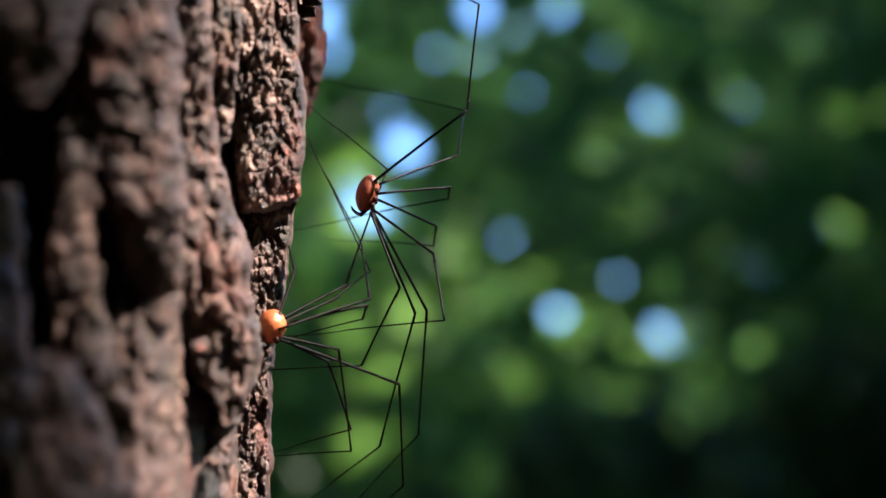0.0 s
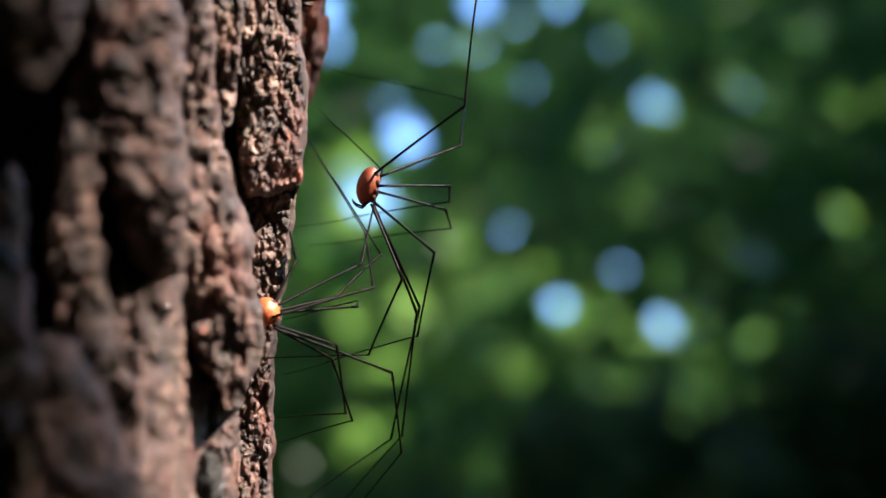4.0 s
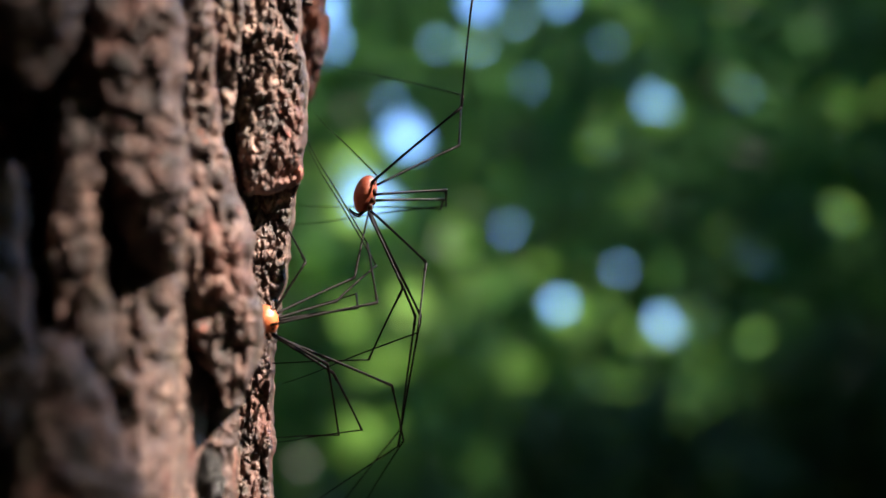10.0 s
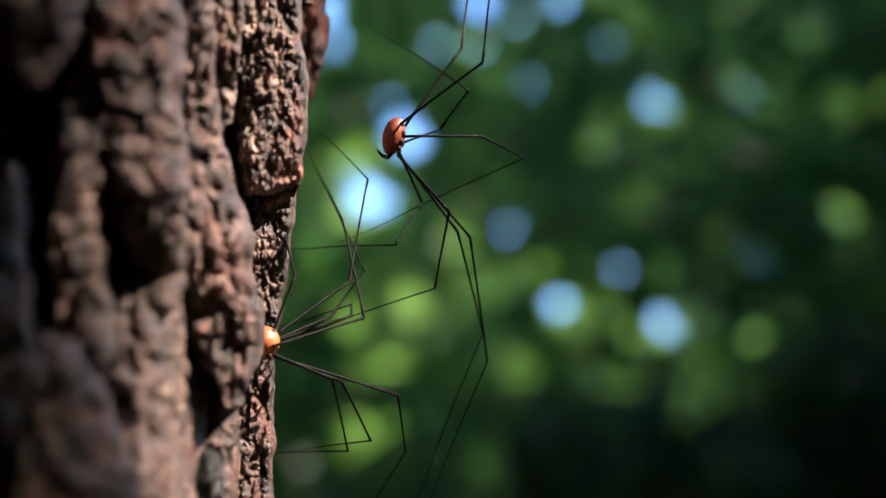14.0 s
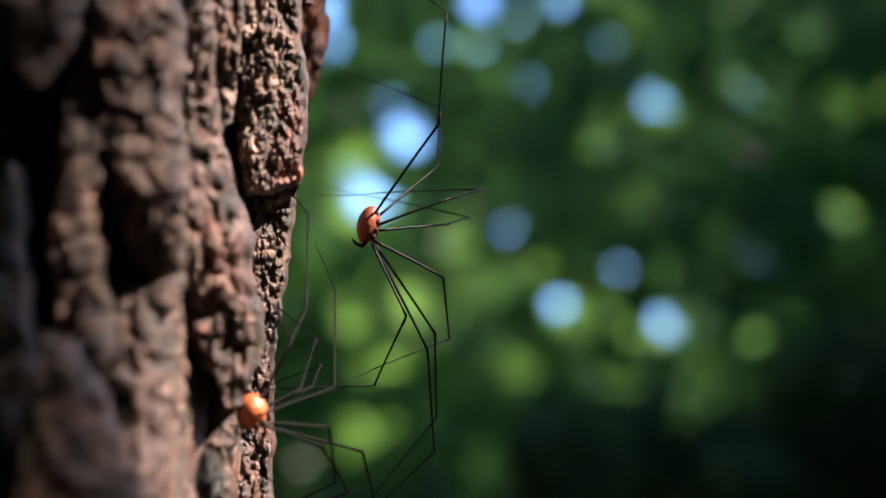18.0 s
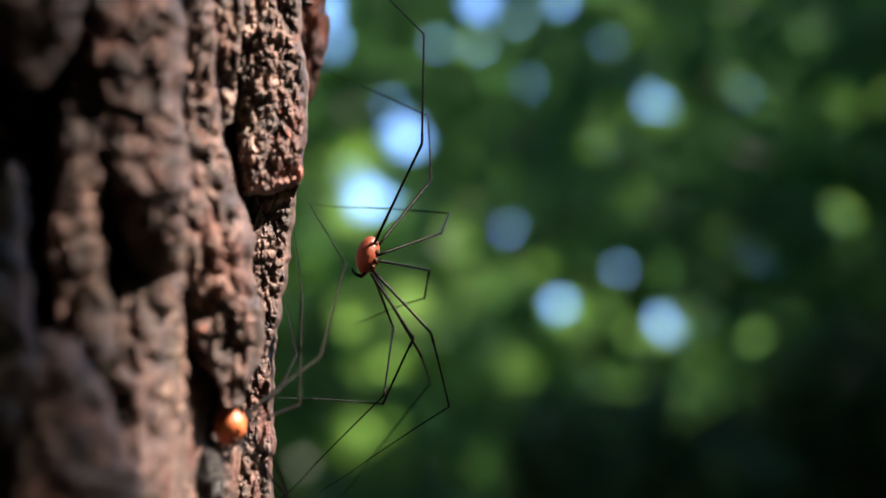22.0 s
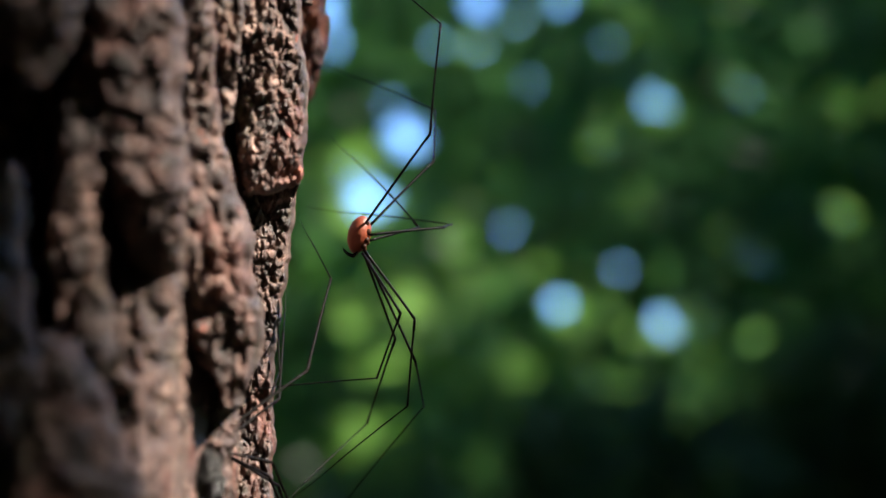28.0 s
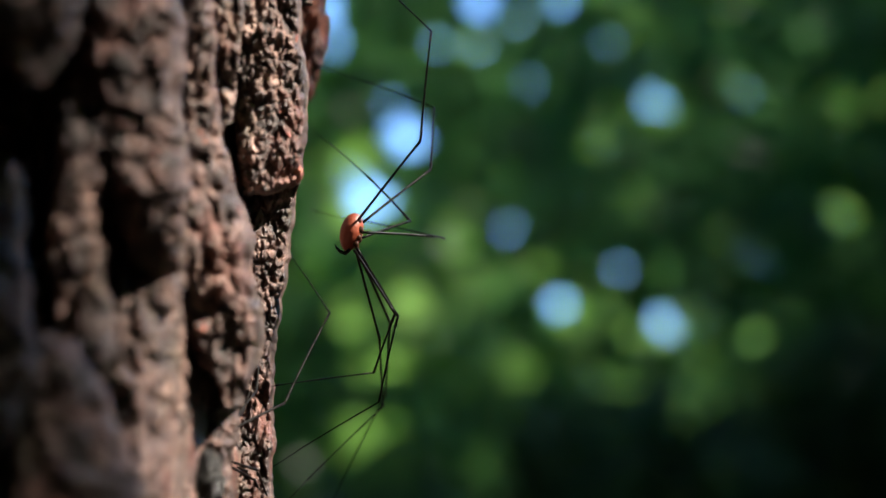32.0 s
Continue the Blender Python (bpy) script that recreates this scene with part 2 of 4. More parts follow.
def bark_front(x, z):
    """y of the bark at eye height over a = x and b = z, all in mm: rounded ridges over a deep, rough floor."""
    wx = x + 2.2 * (fbm(x / 7 + 9, z / 9, 11, 4) - 0.5) + 0.9 * (fbm(x / 1.6, z / 2.6, 12, 3) - 0.5)
    wz = z + 3.0 * (fbm(x / 6 + 4, z / 9 + 5, 15, 4) - 0.5)
    out = np.interp(x, (-60, -55, -44, -38, -34, -28, -25.5, -22, -18.7, -16), (336, 338, 338, 340, 358, 398, 420, 436, 440, 446))
    out = out - 9 * soft_step((1512 - z) / 12) * (x < -27) + 9 * (fbm(x / 2.4, z / 9, 71, 3) - 0.5)
    for k, run in enumerate(RIDGES):
        zs, xs, ws, ys = (np.array(q, float) for q in zip(*reversed(run)))
        w = np.interp(wz, zs, ws) * (0.93 + 0.34 * fbm(z / 3.4, z * 0 + 7 * k, 95, 3))
        end = np.clip(1 - np.maximum(zs[0] - wz, wz - zs[-1]) / (0.9 if k == PLATE else 5.0), 0, 1)
        if k != PLATE:
            w = w * (0.35 + 0.65 * end)
        q = (wx - np.interp(wz, zs, xs)) / w
        bulge = np.clip(1 - np.abs(q) ** 3.2, 0, 1) ** 0.5 * np.sin(np.clip(end, 0, 1) * 1.57)
        crest = np.interp(wz, zs, ys) + 0.85 * (wx - np.interp(wz, zs, xs)) + 3.0 * (fbm(z / 4.2, x / 9, 101 + k, 3) - 0.5)
        face = crest + (1 - bulge) * np.minimum(w, 5.0) * 1.3
        out = np.where(bulge > 0.03, np.minimum(out, face), out)
    # knobs on the ridges
    e1, t1 = cells(wx / 4.2 + 70, wz / 5.2 + 30, 131, 1.0)
    out = out - np.sin(np.clip(e1 / 0.55, 0, 1) * 1.57) * (0.8 + 2.0 * t1) * np.interp(x, (-33, -24), (1, 0.35)) + 1.0
    # long scales split by cracks, rounded warts on them, grain
    e2, t2 = cells(wx / 2.5 + 60, wz / 6.5 + 20, 31, 1.0)
    crack = np.clip(e2 / 0.22, 0, 1) ** 0.6
    out = out - 0.8 * (crack - 0.8) - 1.1 * (t2 - 0.5) * crack
    e3, t3 = cells(x / 1.3 + 80 + 0.9 * fbm(x / 2, z / 3, 3, 2), z / 1.9 + 0.9 * fbm(x / 1.4, z / 1.4, 8, 2), 41, 1.0)
    dome = np.sin(np.clip(e3 / 0.6, 0, 1) * 1.57) ** 0.9
    wave = 1 - np.abs(2 * fbm(wx / 1.5 + 3, wz / 2.6 + 8, 141, 4) - 1)
    out = out - dome * (0.3 + 0.6 * t3) - 2.2 * (wave - 0.8) + 0.4
    return out - 0.9 * (fbm(x / 0.9, z / 1.3, 51, 3) - 0.5) - 0.3 * (fbm(x / 0.3, z / 0.4, 61, 2) - 0.5)


def build_trunk():
    front = 470                               # columns of the finely worked side
    s = np.concatenate([np.linspace(-1.319, -0.15, 130)[:-1], np.linspace(-0.15, 0.0, front), np.linspace(0.0, 0.13, 24)[1:], np.linspace(0.13, 1.319, 110)[1:-1]])
    low, high = -0.0575, 0.037
    h = np.concatenate([np.linspace(-1.6, low, 120)[:-1], np.linspace(low, high, 960), np.linspace(high, 8.5, 180)[1:]])
    ss, hh = np.meshgrid(s, h)
    r = TRUNK_R - 0.028 * hh + 0.10 * np.exp(-(hh + 1.6) * 2.6) + bark_relief(ss * 1000, hh * 1000) * 1e-3
    r = r - 0.012 * np.exp(-((ss + 0.21) / 0.08) ** 2)
    a = ss / TRUNK_R
    pts = np.stack([r * np.cos(a), r * np.sin(a), hh + EYE_H], -1)
    # the finely worked side, laid over the rows near eye height
    rows = np.where((h > low - 1e-6) & (h < high + 1e-6))[0]
    zz = (h[rows] + EYE_H) * math.cos(radians(LEAN)) * 1000 - 1000 * 0.42 * math.sin(radians(LEAN))
    right = outline(zz)
    u = np.linspace(0, 1, front)
    x = -66 + u[None, :] * (right[:, None] + 66)
    z = np.broadcast_to(zz[:, None], x.shape)
    y = bark_front(x, z)
    y = y + 9 * np.clip((u - 0.985) / 0.015, 0, 1) ** 2
    back = np.array(TRUNK_AT.inverted())
    world = np.stack([x * y / 350, y, 1450 + (z - 1450) * y / 350, np.full(x.shape, 1000.0)], -1) * 1e-3
    local = (world @ back.T)[..., :3]
    i0 = 129
    w = soft_step((h[rows] - low) / 0.005) * soft_step((high - h[rows]) / 0.005)
    w = w[:, None] * soft_step(u / 0.08)[None, :]
    cyl = pts[rows][:, i0 - 1:i0 - 1 + front]
    pts[rows[0]:rows[-1] + 1, i0 - 1:i0 - 1 + front] = cyl + (local - cyl) * w[..., None]
    # behind the outline the surface runs back to the round trunk
    j0 = i0 - 1 + front
    last = pts[rows, j0 - 1]
    for k in range(23):
        pts[rows, j0 + k] = last + (pts[rows, j0 + 22] - last) * ((k + 1) / 23.0)
    tree = new("old_tree")
    tree.matrix_basis = TRUNK_AT
    tagged(tree, "old broadleaf tree with deeply furrowed brown-grey bark", "tree")
    part("trunk", grid_mesh("trunk", pts, close=True), BARK, tree)
    return tree


OLD_TREE = build_trunk()


def bark_point(x, z):
    """A point of the bark at eye height and its outward way, in the tree's own space, over a = x and b = z in mm."""
    def at(a, b):
        y = float(bark_front(np.array([a]), np.array([b]))[0])
        return ORIGIN + Vector((a / 350, 1, (b - 1450) / 350)) * y * 0.001
    o = at(x, z)
    n = (at(x + 0.5, z) - at(x - 0.5, z)).cross(at(x, z + 0.5) - at(x, z - 0.5))
    back = TRUNK_AT.inverted()
    return back @ o, (back.to_3x3() @ n).normalized()


def flake_mesh(seed):
    """A thin, curved, ragged chip of bark, one millimetre across, that lies in the xy plane."""
    rng = random.Random(seed)
    n = 9
    rim = [(rng.uniform(0.35, 0.6) * math.cos(2 * math.pi * k / n), rng.uniform(0.5, 0.95) * math.sin(2 * math.pi * k / n)) for k in range(n)]
    v = [(0, 0, 0.2), (0, 0, -0.02)]
    v += [(x, y, 0.16 - 0.35 * x * x + rng.uniform(-0.05, 0.05)) for x, y in rim]
    v += [(x * 0.9, y * 0.9, 0.0 - 0.35 * x * x) for x, y in rim]
    f = []
    for k in range(n):
        a, b = 2 + k, 2 + (k + 1) % n
        f += [(0, a, b), (1, b + n, a + n), (a, a + n, b + n, b)]
    return mesh_of("bark_flake", [Vector(q) * 0.001 for q in v], f)


def build_flakes():
    """Loose scales on the crests near eye height."""
    kinds = [flake_mesh(k) for k in range(8)]
    for k, me in enumerate(kinds):
        me.materials.append(INNER_BARK if k == 2 else BARK)
    rng = random.Random(5)
    for k in range(170):
        if k < 80:
            x, z = rng.uniform(-24.0, -18.0), rng.uniform(1521, 1548)
        elif k < 130:
            x, z = rng.uniform(-33, -25), rng.uniform(1499, 1528)
        else:
            x, z = rng.uniform(-42, -34), rng.uniform(1517, 1548)
        o, n = bark_point(x, z)
        turn = n.to_track_quat("Z", "Y").to_matrix().to_4x4() @ pose(0, 0, 0, rng.uniform(-12, 12), rng.uniform(-12, 12), rng.uniform(-25, 25))
        size = rng.uniform(0.5, 1.2)
        ob = part("bark_flake", kinds[rng.randrange(8)], None, OLD_TREE)
        ob.matrix_basis = Matrix.Translation(o - n * 0.0001) @ turn @ Matrix.Diagonal((size, size * 1.25, size * 0.9, 1))


def build_resin():
    """A hardened bead of dark resin low on the trunk, and the red broken corner of the large plate."""
    o, n = TRUNK_AT.inverted() @ Vector((-0.0313, 0.371, 1.4832)), Vector((0, 0, 0))
    bm = bmesh.new()
    bmesh.ops.create_icosphere(bm, subdivisions=4, radius=1)
    for v in bm.verts:
        k = 1 + 0.35 * noise.noise(v.co * 2.6) + 0.3 * abs(noise.noise(v.co * 6)) + 0.22 * noise.noise(v.co * 14)
        v.co = Vector((v.co.x * 2.0, v.co.y * 1.9, v.co.z * 4.2)) * k * 0.001
    ob = part("resin_bead", bm, RESIN, OLD_TREE, "glossy dark bead of hardened resin")
    ob.location = o + n * 0.002
    o, n = TRUNK_AT.inverted() @ Vector((-0.0246, 0.474, 1.5700)), Vector((1, 0, 0))
    bm = bmesh.new()
    bmesh.ops.create_icosphere(bm, subdivisions=5, radius=1)
    for v in bm.verts:
        k = 1 + 0.25 * noise.noise(v.co * 2) + 0.16 * noise.noise(v.co * 6) + 0.08 * noise.noise(v.co * 15)
        v.co = Vector((v.co.x * 3.6, v.co.y * 7.5, v.co.z * 11)) * k * 0.001
    ob = part("bare_plate", bm, INNER_BARK, OLD_TREE, "rust-red bare plate of inner bark")
    ob.location = o + n * 0.0006
    o, n = bark_point(-18.5, 1521.5)
    bm = bmesh.new()
    bmesh.ops.create_icosphere(bm, subdivisions=4, radius=1)
    for v in bm.verts:
        k = 1 + 0.3 * noise.noise(v.co * 3) + 0.2 * noise.noise(v.co * 8)
        v.co = Vector((v.co.x * 0.75, v.co.y * 1.0, v.co.z * 1.2)) * k * 0.001
    ob = part("broken_scale", bm, INNER_BARK, OLD_TREE, "rust-red broken scale of inner bark")
    ob.location = o


def resin_material():
    m, n, l, b = material("resin", 0.3)
    b.inputs["Specular IOR Level"].default_value = 0.25
    t = noise_node(n, l, 1300, 3, 0.6)
    r = ramp(n, [(0.35, (0.003, 0.0025, 0.002)), (0.7, (0.014, 0.01, 0.008))])
    l.new(t.outputs[0], r.inputs[0])
    l.new(r.outputs[0], b.inputs["Base Color"])
    bump(n, l, t.outputs[0], 1.0, 0.0009, b)
    return m


RESIN = resin_material()
INNER_BARK = bark_material("inner_bark", (0.06, 0.015, 0.009), (0.15, 0.04, 0.026), (0.28, 0.09, 0.06))
build_flakes()
build_resin()

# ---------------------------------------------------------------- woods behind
# cones cut out of the foliage from the camera, for spots of sky: degrees to the right and up from eye level, half width
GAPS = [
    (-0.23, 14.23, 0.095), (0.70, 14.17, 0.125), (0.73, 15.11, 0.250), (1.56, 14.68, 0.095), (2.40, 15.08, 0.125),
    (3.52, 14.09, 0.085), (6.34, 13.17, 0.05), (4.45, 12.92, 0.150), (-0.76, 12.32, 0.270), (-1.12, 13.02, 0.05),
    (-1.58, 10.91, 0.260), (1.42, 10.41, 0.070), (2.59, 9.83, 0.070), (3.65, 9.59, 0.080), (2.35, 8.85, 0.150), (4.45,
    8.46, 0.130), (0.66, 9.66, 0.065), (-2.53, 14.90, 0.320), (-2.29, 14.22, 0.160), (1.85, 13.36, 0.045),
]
# more such cones, through the nearer leaves only, for spots of the lit shrubs added behind
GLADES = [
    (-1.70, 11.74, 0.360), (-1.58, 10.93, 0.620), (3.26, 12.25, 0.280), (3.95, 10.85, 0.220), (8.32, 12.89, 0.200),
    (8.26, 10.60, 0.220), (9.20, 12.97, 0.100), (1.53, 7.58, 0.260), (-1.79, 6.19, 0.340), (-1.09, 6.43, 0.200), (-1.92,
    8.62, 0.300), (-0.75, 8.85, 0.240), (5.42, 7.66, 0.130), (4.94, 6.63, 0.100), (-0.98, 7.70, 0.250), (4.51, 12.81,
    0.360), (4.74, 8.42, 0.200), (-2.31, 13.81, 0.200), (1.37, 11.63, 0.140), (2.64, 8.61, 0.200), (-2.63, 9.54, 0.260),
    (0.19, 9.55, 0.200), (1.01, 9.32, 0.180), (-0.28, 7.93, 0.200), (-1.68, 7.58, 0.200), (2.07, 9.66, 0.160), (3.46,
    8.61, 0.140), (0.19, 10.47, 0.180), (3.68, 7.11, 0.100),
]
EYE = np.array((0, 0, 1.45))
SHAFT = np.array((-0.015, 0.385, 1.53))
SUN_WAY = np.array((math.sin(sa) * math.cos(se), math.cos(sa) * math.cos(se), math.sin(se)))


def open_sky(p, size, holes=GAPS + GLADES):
    """Which of the points would cover one of the openings as the camera sees them, or stand in the sun's shaft."""
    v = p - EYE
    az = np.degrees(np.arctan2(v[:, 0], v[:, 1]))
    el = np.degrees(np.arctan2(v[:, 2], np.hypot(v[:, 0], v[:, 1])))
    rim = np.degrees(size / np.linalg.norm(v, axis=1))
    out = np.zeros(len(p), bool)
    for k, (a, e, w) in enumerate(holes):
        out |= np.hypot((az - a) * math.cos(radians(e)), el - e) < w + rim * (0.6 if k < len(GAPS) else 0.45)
    # a shaft cut through all the leaves, added to let the sun onto the old trunk
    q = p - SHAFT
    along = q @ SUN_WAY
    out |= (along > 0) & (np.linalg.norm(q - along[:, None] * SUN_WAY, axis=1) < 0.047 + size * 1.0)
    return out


def thinned(p, rng):
    """Leaves left out at random by direction from the camera, to brighten the middle and right of the view."""
    v = p - EYE
    az = np.degrees(np.arctan2(v[:, 0], v[:, 1]))
    el = np.degrees(np.arctan2(v[:, 2], np.hypot(v[:, 0], v[:, 1])))
    return rng.uniform(size=len(p)) < 0.5 * np.exp(-((az + 0.4) / 2.6) ** 2 - ((el - 8.9) / 1.9) ** 2) + 0.3 * (az > 2.5)


def leaf_cloud(name, centres, rng, length):
    """One mesh of pointed, folded leaves, one at each centre."""
    n = len(centres)
    d = rng.normal(size=(n, 3)) * (1, 1, 0.6) - (0, 0, 0.25)
    d /= np.linalg.norm(d, axis=1)[:, None]
    side = np.cross(d, rng.normal(size=(n, 3)) * 0.6 + (0, 0, 1))
    side /= np.linalg.norm(side, axis=1)[:, None]
    up = np.cross(side, d)
    size = (length * rng.uniform(0.7, 1.25, n))[:, None]
    shape = [(-0.5, 0, 0), (-0.15, 0.27, 0.07), (0.2, 0.22, 0.05), (0.5, 0, -0.06), (0.2, -0.22, 0.05), (-0.15, -0.27, 0.07)]
    v = np.stack([centres + size * (a * d + b * side + c * up) for a, b, c in shape], 1).reshape(-1, 3)
    base = (np.arange(n) * 6)[:, None]
    quads = np.concatenate([base + np.array([0, 1, 2, 3]), base + np.array([0, 3, 4, 5])], 1).reshape(-1, 4)
    me = bpy.data.meshes.new(name)
    me.vertices.add(len(v))
    me.vertices.foreach_set("co", v.astype(np.float32).ravel())
    me.loops.add(quads.size)
    me.loops.foreach_set("vertex_index", quads.ravel().astype(np.int32))
    me.polygons.add(len(quads))
    me.polygons.foreach_set("loop_start", np.arange(0, quads.size, 4, dtype=np.int32))
    me.update(calc_edges=True)
    return me


def crown_points(rng, centre, radii, count, clumps, spread):
    """Leaf places in clumps through an ellipsoid of foliage."""
    c = rng.normal(size=(clumps, 3))
    c /= np.linalg.norm(c, axis=1)[:, None]
    c *= rng.uniform(0.25, 1, clumps)[:, None] ** 0.5
    c = c * radii + centre
    k = rng.randint(clumps, size=count)
    return c[k] + rng.normal(size=(count, 3)) * (spread, spread, spread * 0.6), c


def build_tree(x, y, height, girth, crown, radii, count, seed, leaf, length=0.065, clumps=160, spread=0.2, limbs=24):
    """A broadleaf tree: tapered trunk, limbs to its clumps, and leaves."""
    rng = np.random.RandomState(seed)
    root = new("tree")
    root.location = (x, y, 0)
    tagged(root, "slender green broadleaf tree in the shaded wood", "tree", group="trees of the wood")
    base = np.array((x, y, 0.0))
    pts = [Vector((0.06 * math.sin(k * 1.1 + seed), 0.06 * math.cos(k * 0.9 + seed), height * k / 9 - 0.1)) for k in range(10)]
    v, f = tube(pts, [girth * (1.25 if k == 0 else 1 - 0.09 * k) for k in range(10)], 12)
    part("trunk", mesh_of("trunk", v, f, True), TWIG_BARK, root)
    p, c = crown_points(rng, np.array(crown), np.array(radii), count, clumps, spread)
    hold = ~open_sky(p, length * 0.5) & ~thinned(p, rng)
    for q in c[:limbs]:
        z = min(height * 0.95, max(0.5, q[2] - 0.5 * np.hypot(q[0] - x, q[1] - y)))
        a = Vector((0, 0, z))
        b = Vector(q - base)
        bend = (a + b) / 2 + Vector((0, 0, 0.05 * (b - a).length))
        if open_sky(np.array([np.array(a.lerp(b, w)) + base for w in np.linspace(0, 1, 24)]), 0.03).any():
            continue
        tv, tf = tube([a, bend, b], [girth * 0.3, girth * 0.18, girth * 0.05], 5)
        part("limb", mesh_of("limb", tv, tf, True), TWIG_BARK, root)
    part("crown", leaf_cloud("crown", p[hold] - base, rng, length), leaf, root)
    return root


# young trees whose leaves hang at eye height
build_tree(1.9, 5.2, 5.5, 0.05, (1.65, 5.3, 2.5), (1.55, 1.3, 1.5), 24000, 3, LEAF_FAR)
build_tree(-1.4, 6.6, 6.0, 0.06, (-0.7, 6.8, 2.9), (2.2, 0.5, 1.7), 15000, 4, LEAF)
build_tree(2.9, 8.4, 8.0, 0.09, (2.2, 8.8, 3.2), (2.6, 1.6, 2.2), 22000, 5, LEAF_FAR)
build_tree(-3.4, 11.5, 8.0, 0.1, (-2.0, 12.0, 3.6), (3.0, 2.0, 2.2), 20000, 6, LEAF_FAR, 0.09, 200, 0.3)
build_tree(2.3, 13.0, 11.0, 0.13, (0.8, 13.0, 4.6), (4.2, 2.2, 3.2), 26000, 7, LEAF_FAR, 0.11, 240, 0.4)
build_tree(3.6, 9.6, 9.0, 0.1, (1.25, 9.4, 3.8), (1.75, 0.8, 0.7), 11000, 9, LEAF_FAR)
# slim dark stems whose crowns are high overhead
build_tree(0.93, 5.7, 9.0, 0.05, (1.2, 5.8, 7.8), (1.6, 1.6, 1.2), 3000, 11, LEAF, limbs=8)


def build_bush(x, y, top, radii, count, seed):
    """A dense dark evergreen bush on a few stems."""
    rng = np.random.RandomState(seed)
    root = new("evergreen_bush")
    root.location = (x, y, 0)
    tagged(root, "dense dark evergreen bush in deep shade on the woodland floor", "bush", group="bushes under the trees")
    base = np.array((x, y, 0.0))
    p = rng.uniform(-1, 1, size=(count, 3))
    p = p[(p[:, 0] ** 2 + p[:, 1] ** 2) < 1 - 0.25 * np.clip(p[:, 2], 0, 1)]
    p = p * (radii[0], radii[1], top / 2) + (0, 0, top / 2)
    p[:, 2] *= 1 + 0.1 * (fbm(p[:, 0] * 4 + 30, p[:, 1] * 4 + 30, seed, 3) - 0.5)
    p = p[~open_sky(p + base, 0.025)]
    for k in range(5):
        a = Vector((0.08 * math.cos(k * 2.3), 0.08 * math.sin(k * 2.3), -0.08))
        b = Vector((radii[0] * 0.5 * math.cos(k * 1.26), radii[1] * 0.5 * math.sin(k * 1.26), top * 0.75))
        v, f = tube([a, a.lerp(b, 0.5) + Vector((0, 0, 0.1)), b], [0.025, 0.018, 0.006], 6)
        part("stem", mesh_of("stem", v, f, True), TWIG_BARK, root)
    part("crown", leaf_cloud("crown", p, rng, 0.06), LEAF_DARK, root)


build_bush(0.30, 4.2, 1.93, (0.24, 0.3), 11000, 21)
build_bush(0.72, 4.4, 2.10, (0.26, 0.3), 13000, 22)
build_bush(-0.12, 4.6, 1.85, (0.26, 0.3), 10000, 23)
# an unseen young tree beside the old one, added in the sun's way to shade the trunk
build_tree(2.6, -2.0, 6.5, 0.05, (2.85, -0.05, 4.6), (1.1, 1.0, 0.9), 13500, 8, LEAF, 0.07, 120, 0.2)
# unseen tall trees that close the wood all round, added to hold back sky light and sun
for k, (x, y, h) in enumerate([(-8, 4, 14), (-7.5, 9, 16), (9.5, -3.0, 15), (7.5, 4.4, 11), (-6, -5, 15), (-3.2, -10, 15), (-9, 13, 16),
                               (17, 19, 16), (-11, 1, 15), (16, 11, 15), (5.2, -5.5, 14), (8.6, 1.7, 14),
                               (1.2, -6.5, 13), (-2.5, -4.5, 12), (3.4, -10.5, 15), (-5.5, -0.5, 13)]):
    build_tree(x, y, h, 0.17, (x + 0.4, y, h * 0.66), (3.6, 3.6, h * 0.3), 7000, 40 + k, LEAF_FAR, 0.2, 90, 0.55, 14)


def build_shade_canopy():
    """An unseen leaf layer all round overhead, added to block sky light but for a clearing towards the sun."""
    rng = np.random.RandomState(77)
    n = 52000
    a, r = rng.uniform(0, 2 * math.pi, n), 32 * rng.uniform(0, 1, n) ** 0.5
    p = np.stack([r * np.cos(a), r * np.sin(a), 11.5 + 4 * rng.rand(n)], -1)
    lump = fbm(p[:, 0] / 2.2 + 60, p[:, 1] / 2.2 + 60, 88, 3)
    clearing = np.hypot((p[:, 0] - 9.0) / 6.5, (p[:, 1] - 15.0) / 5.0) < 1
    p = p[(lump > 0.36) & ~clearing & (p[:, 1] < 18)]
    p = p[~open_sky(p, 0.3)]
    ob = new("canopy", leaf_cloud("canopy", p, rng, 0.75))
    ob.data.materials.append(LEAF_FAR)
    tagged(ob, "unseen green leaf layer overhead, added to block sky light", "foliage", kind="stuff")


build_shade_canopy()


def old_crown():
    """Limbs and leaves of the old tree, unseen high over the camera, added to block overhead light."""
    rng = np.random.RandomState(90)
    p, c = crown_points(rng, np.array((-1.5, 0.5, 9.5)), np.array((4.0, 4.0, 2.6)), 14000, 120, 0.5)
    for q in c[:22]:
        a, b = Vector((0, 0, rng.uniform(6.2, 9.2))), Vector(q)
        tv, tf = tube([a, (a + b) / 2 + Vector((0, 0, 0.3)), b], [0.13, 0.07, 0.02], 7)
        part("limb", mesh_of("limb", tv, tf, True), TWIG_BARK, OLD_TREE)
    world = np.array([TRUNK_AT @ Vector(q) for q in p])
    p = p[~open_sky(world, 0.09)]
    part("crown", leaf_cloud("crown", p, rng, 0.18), LEAF_FAR, OLD_TREE, "high green crown")


old_crown()


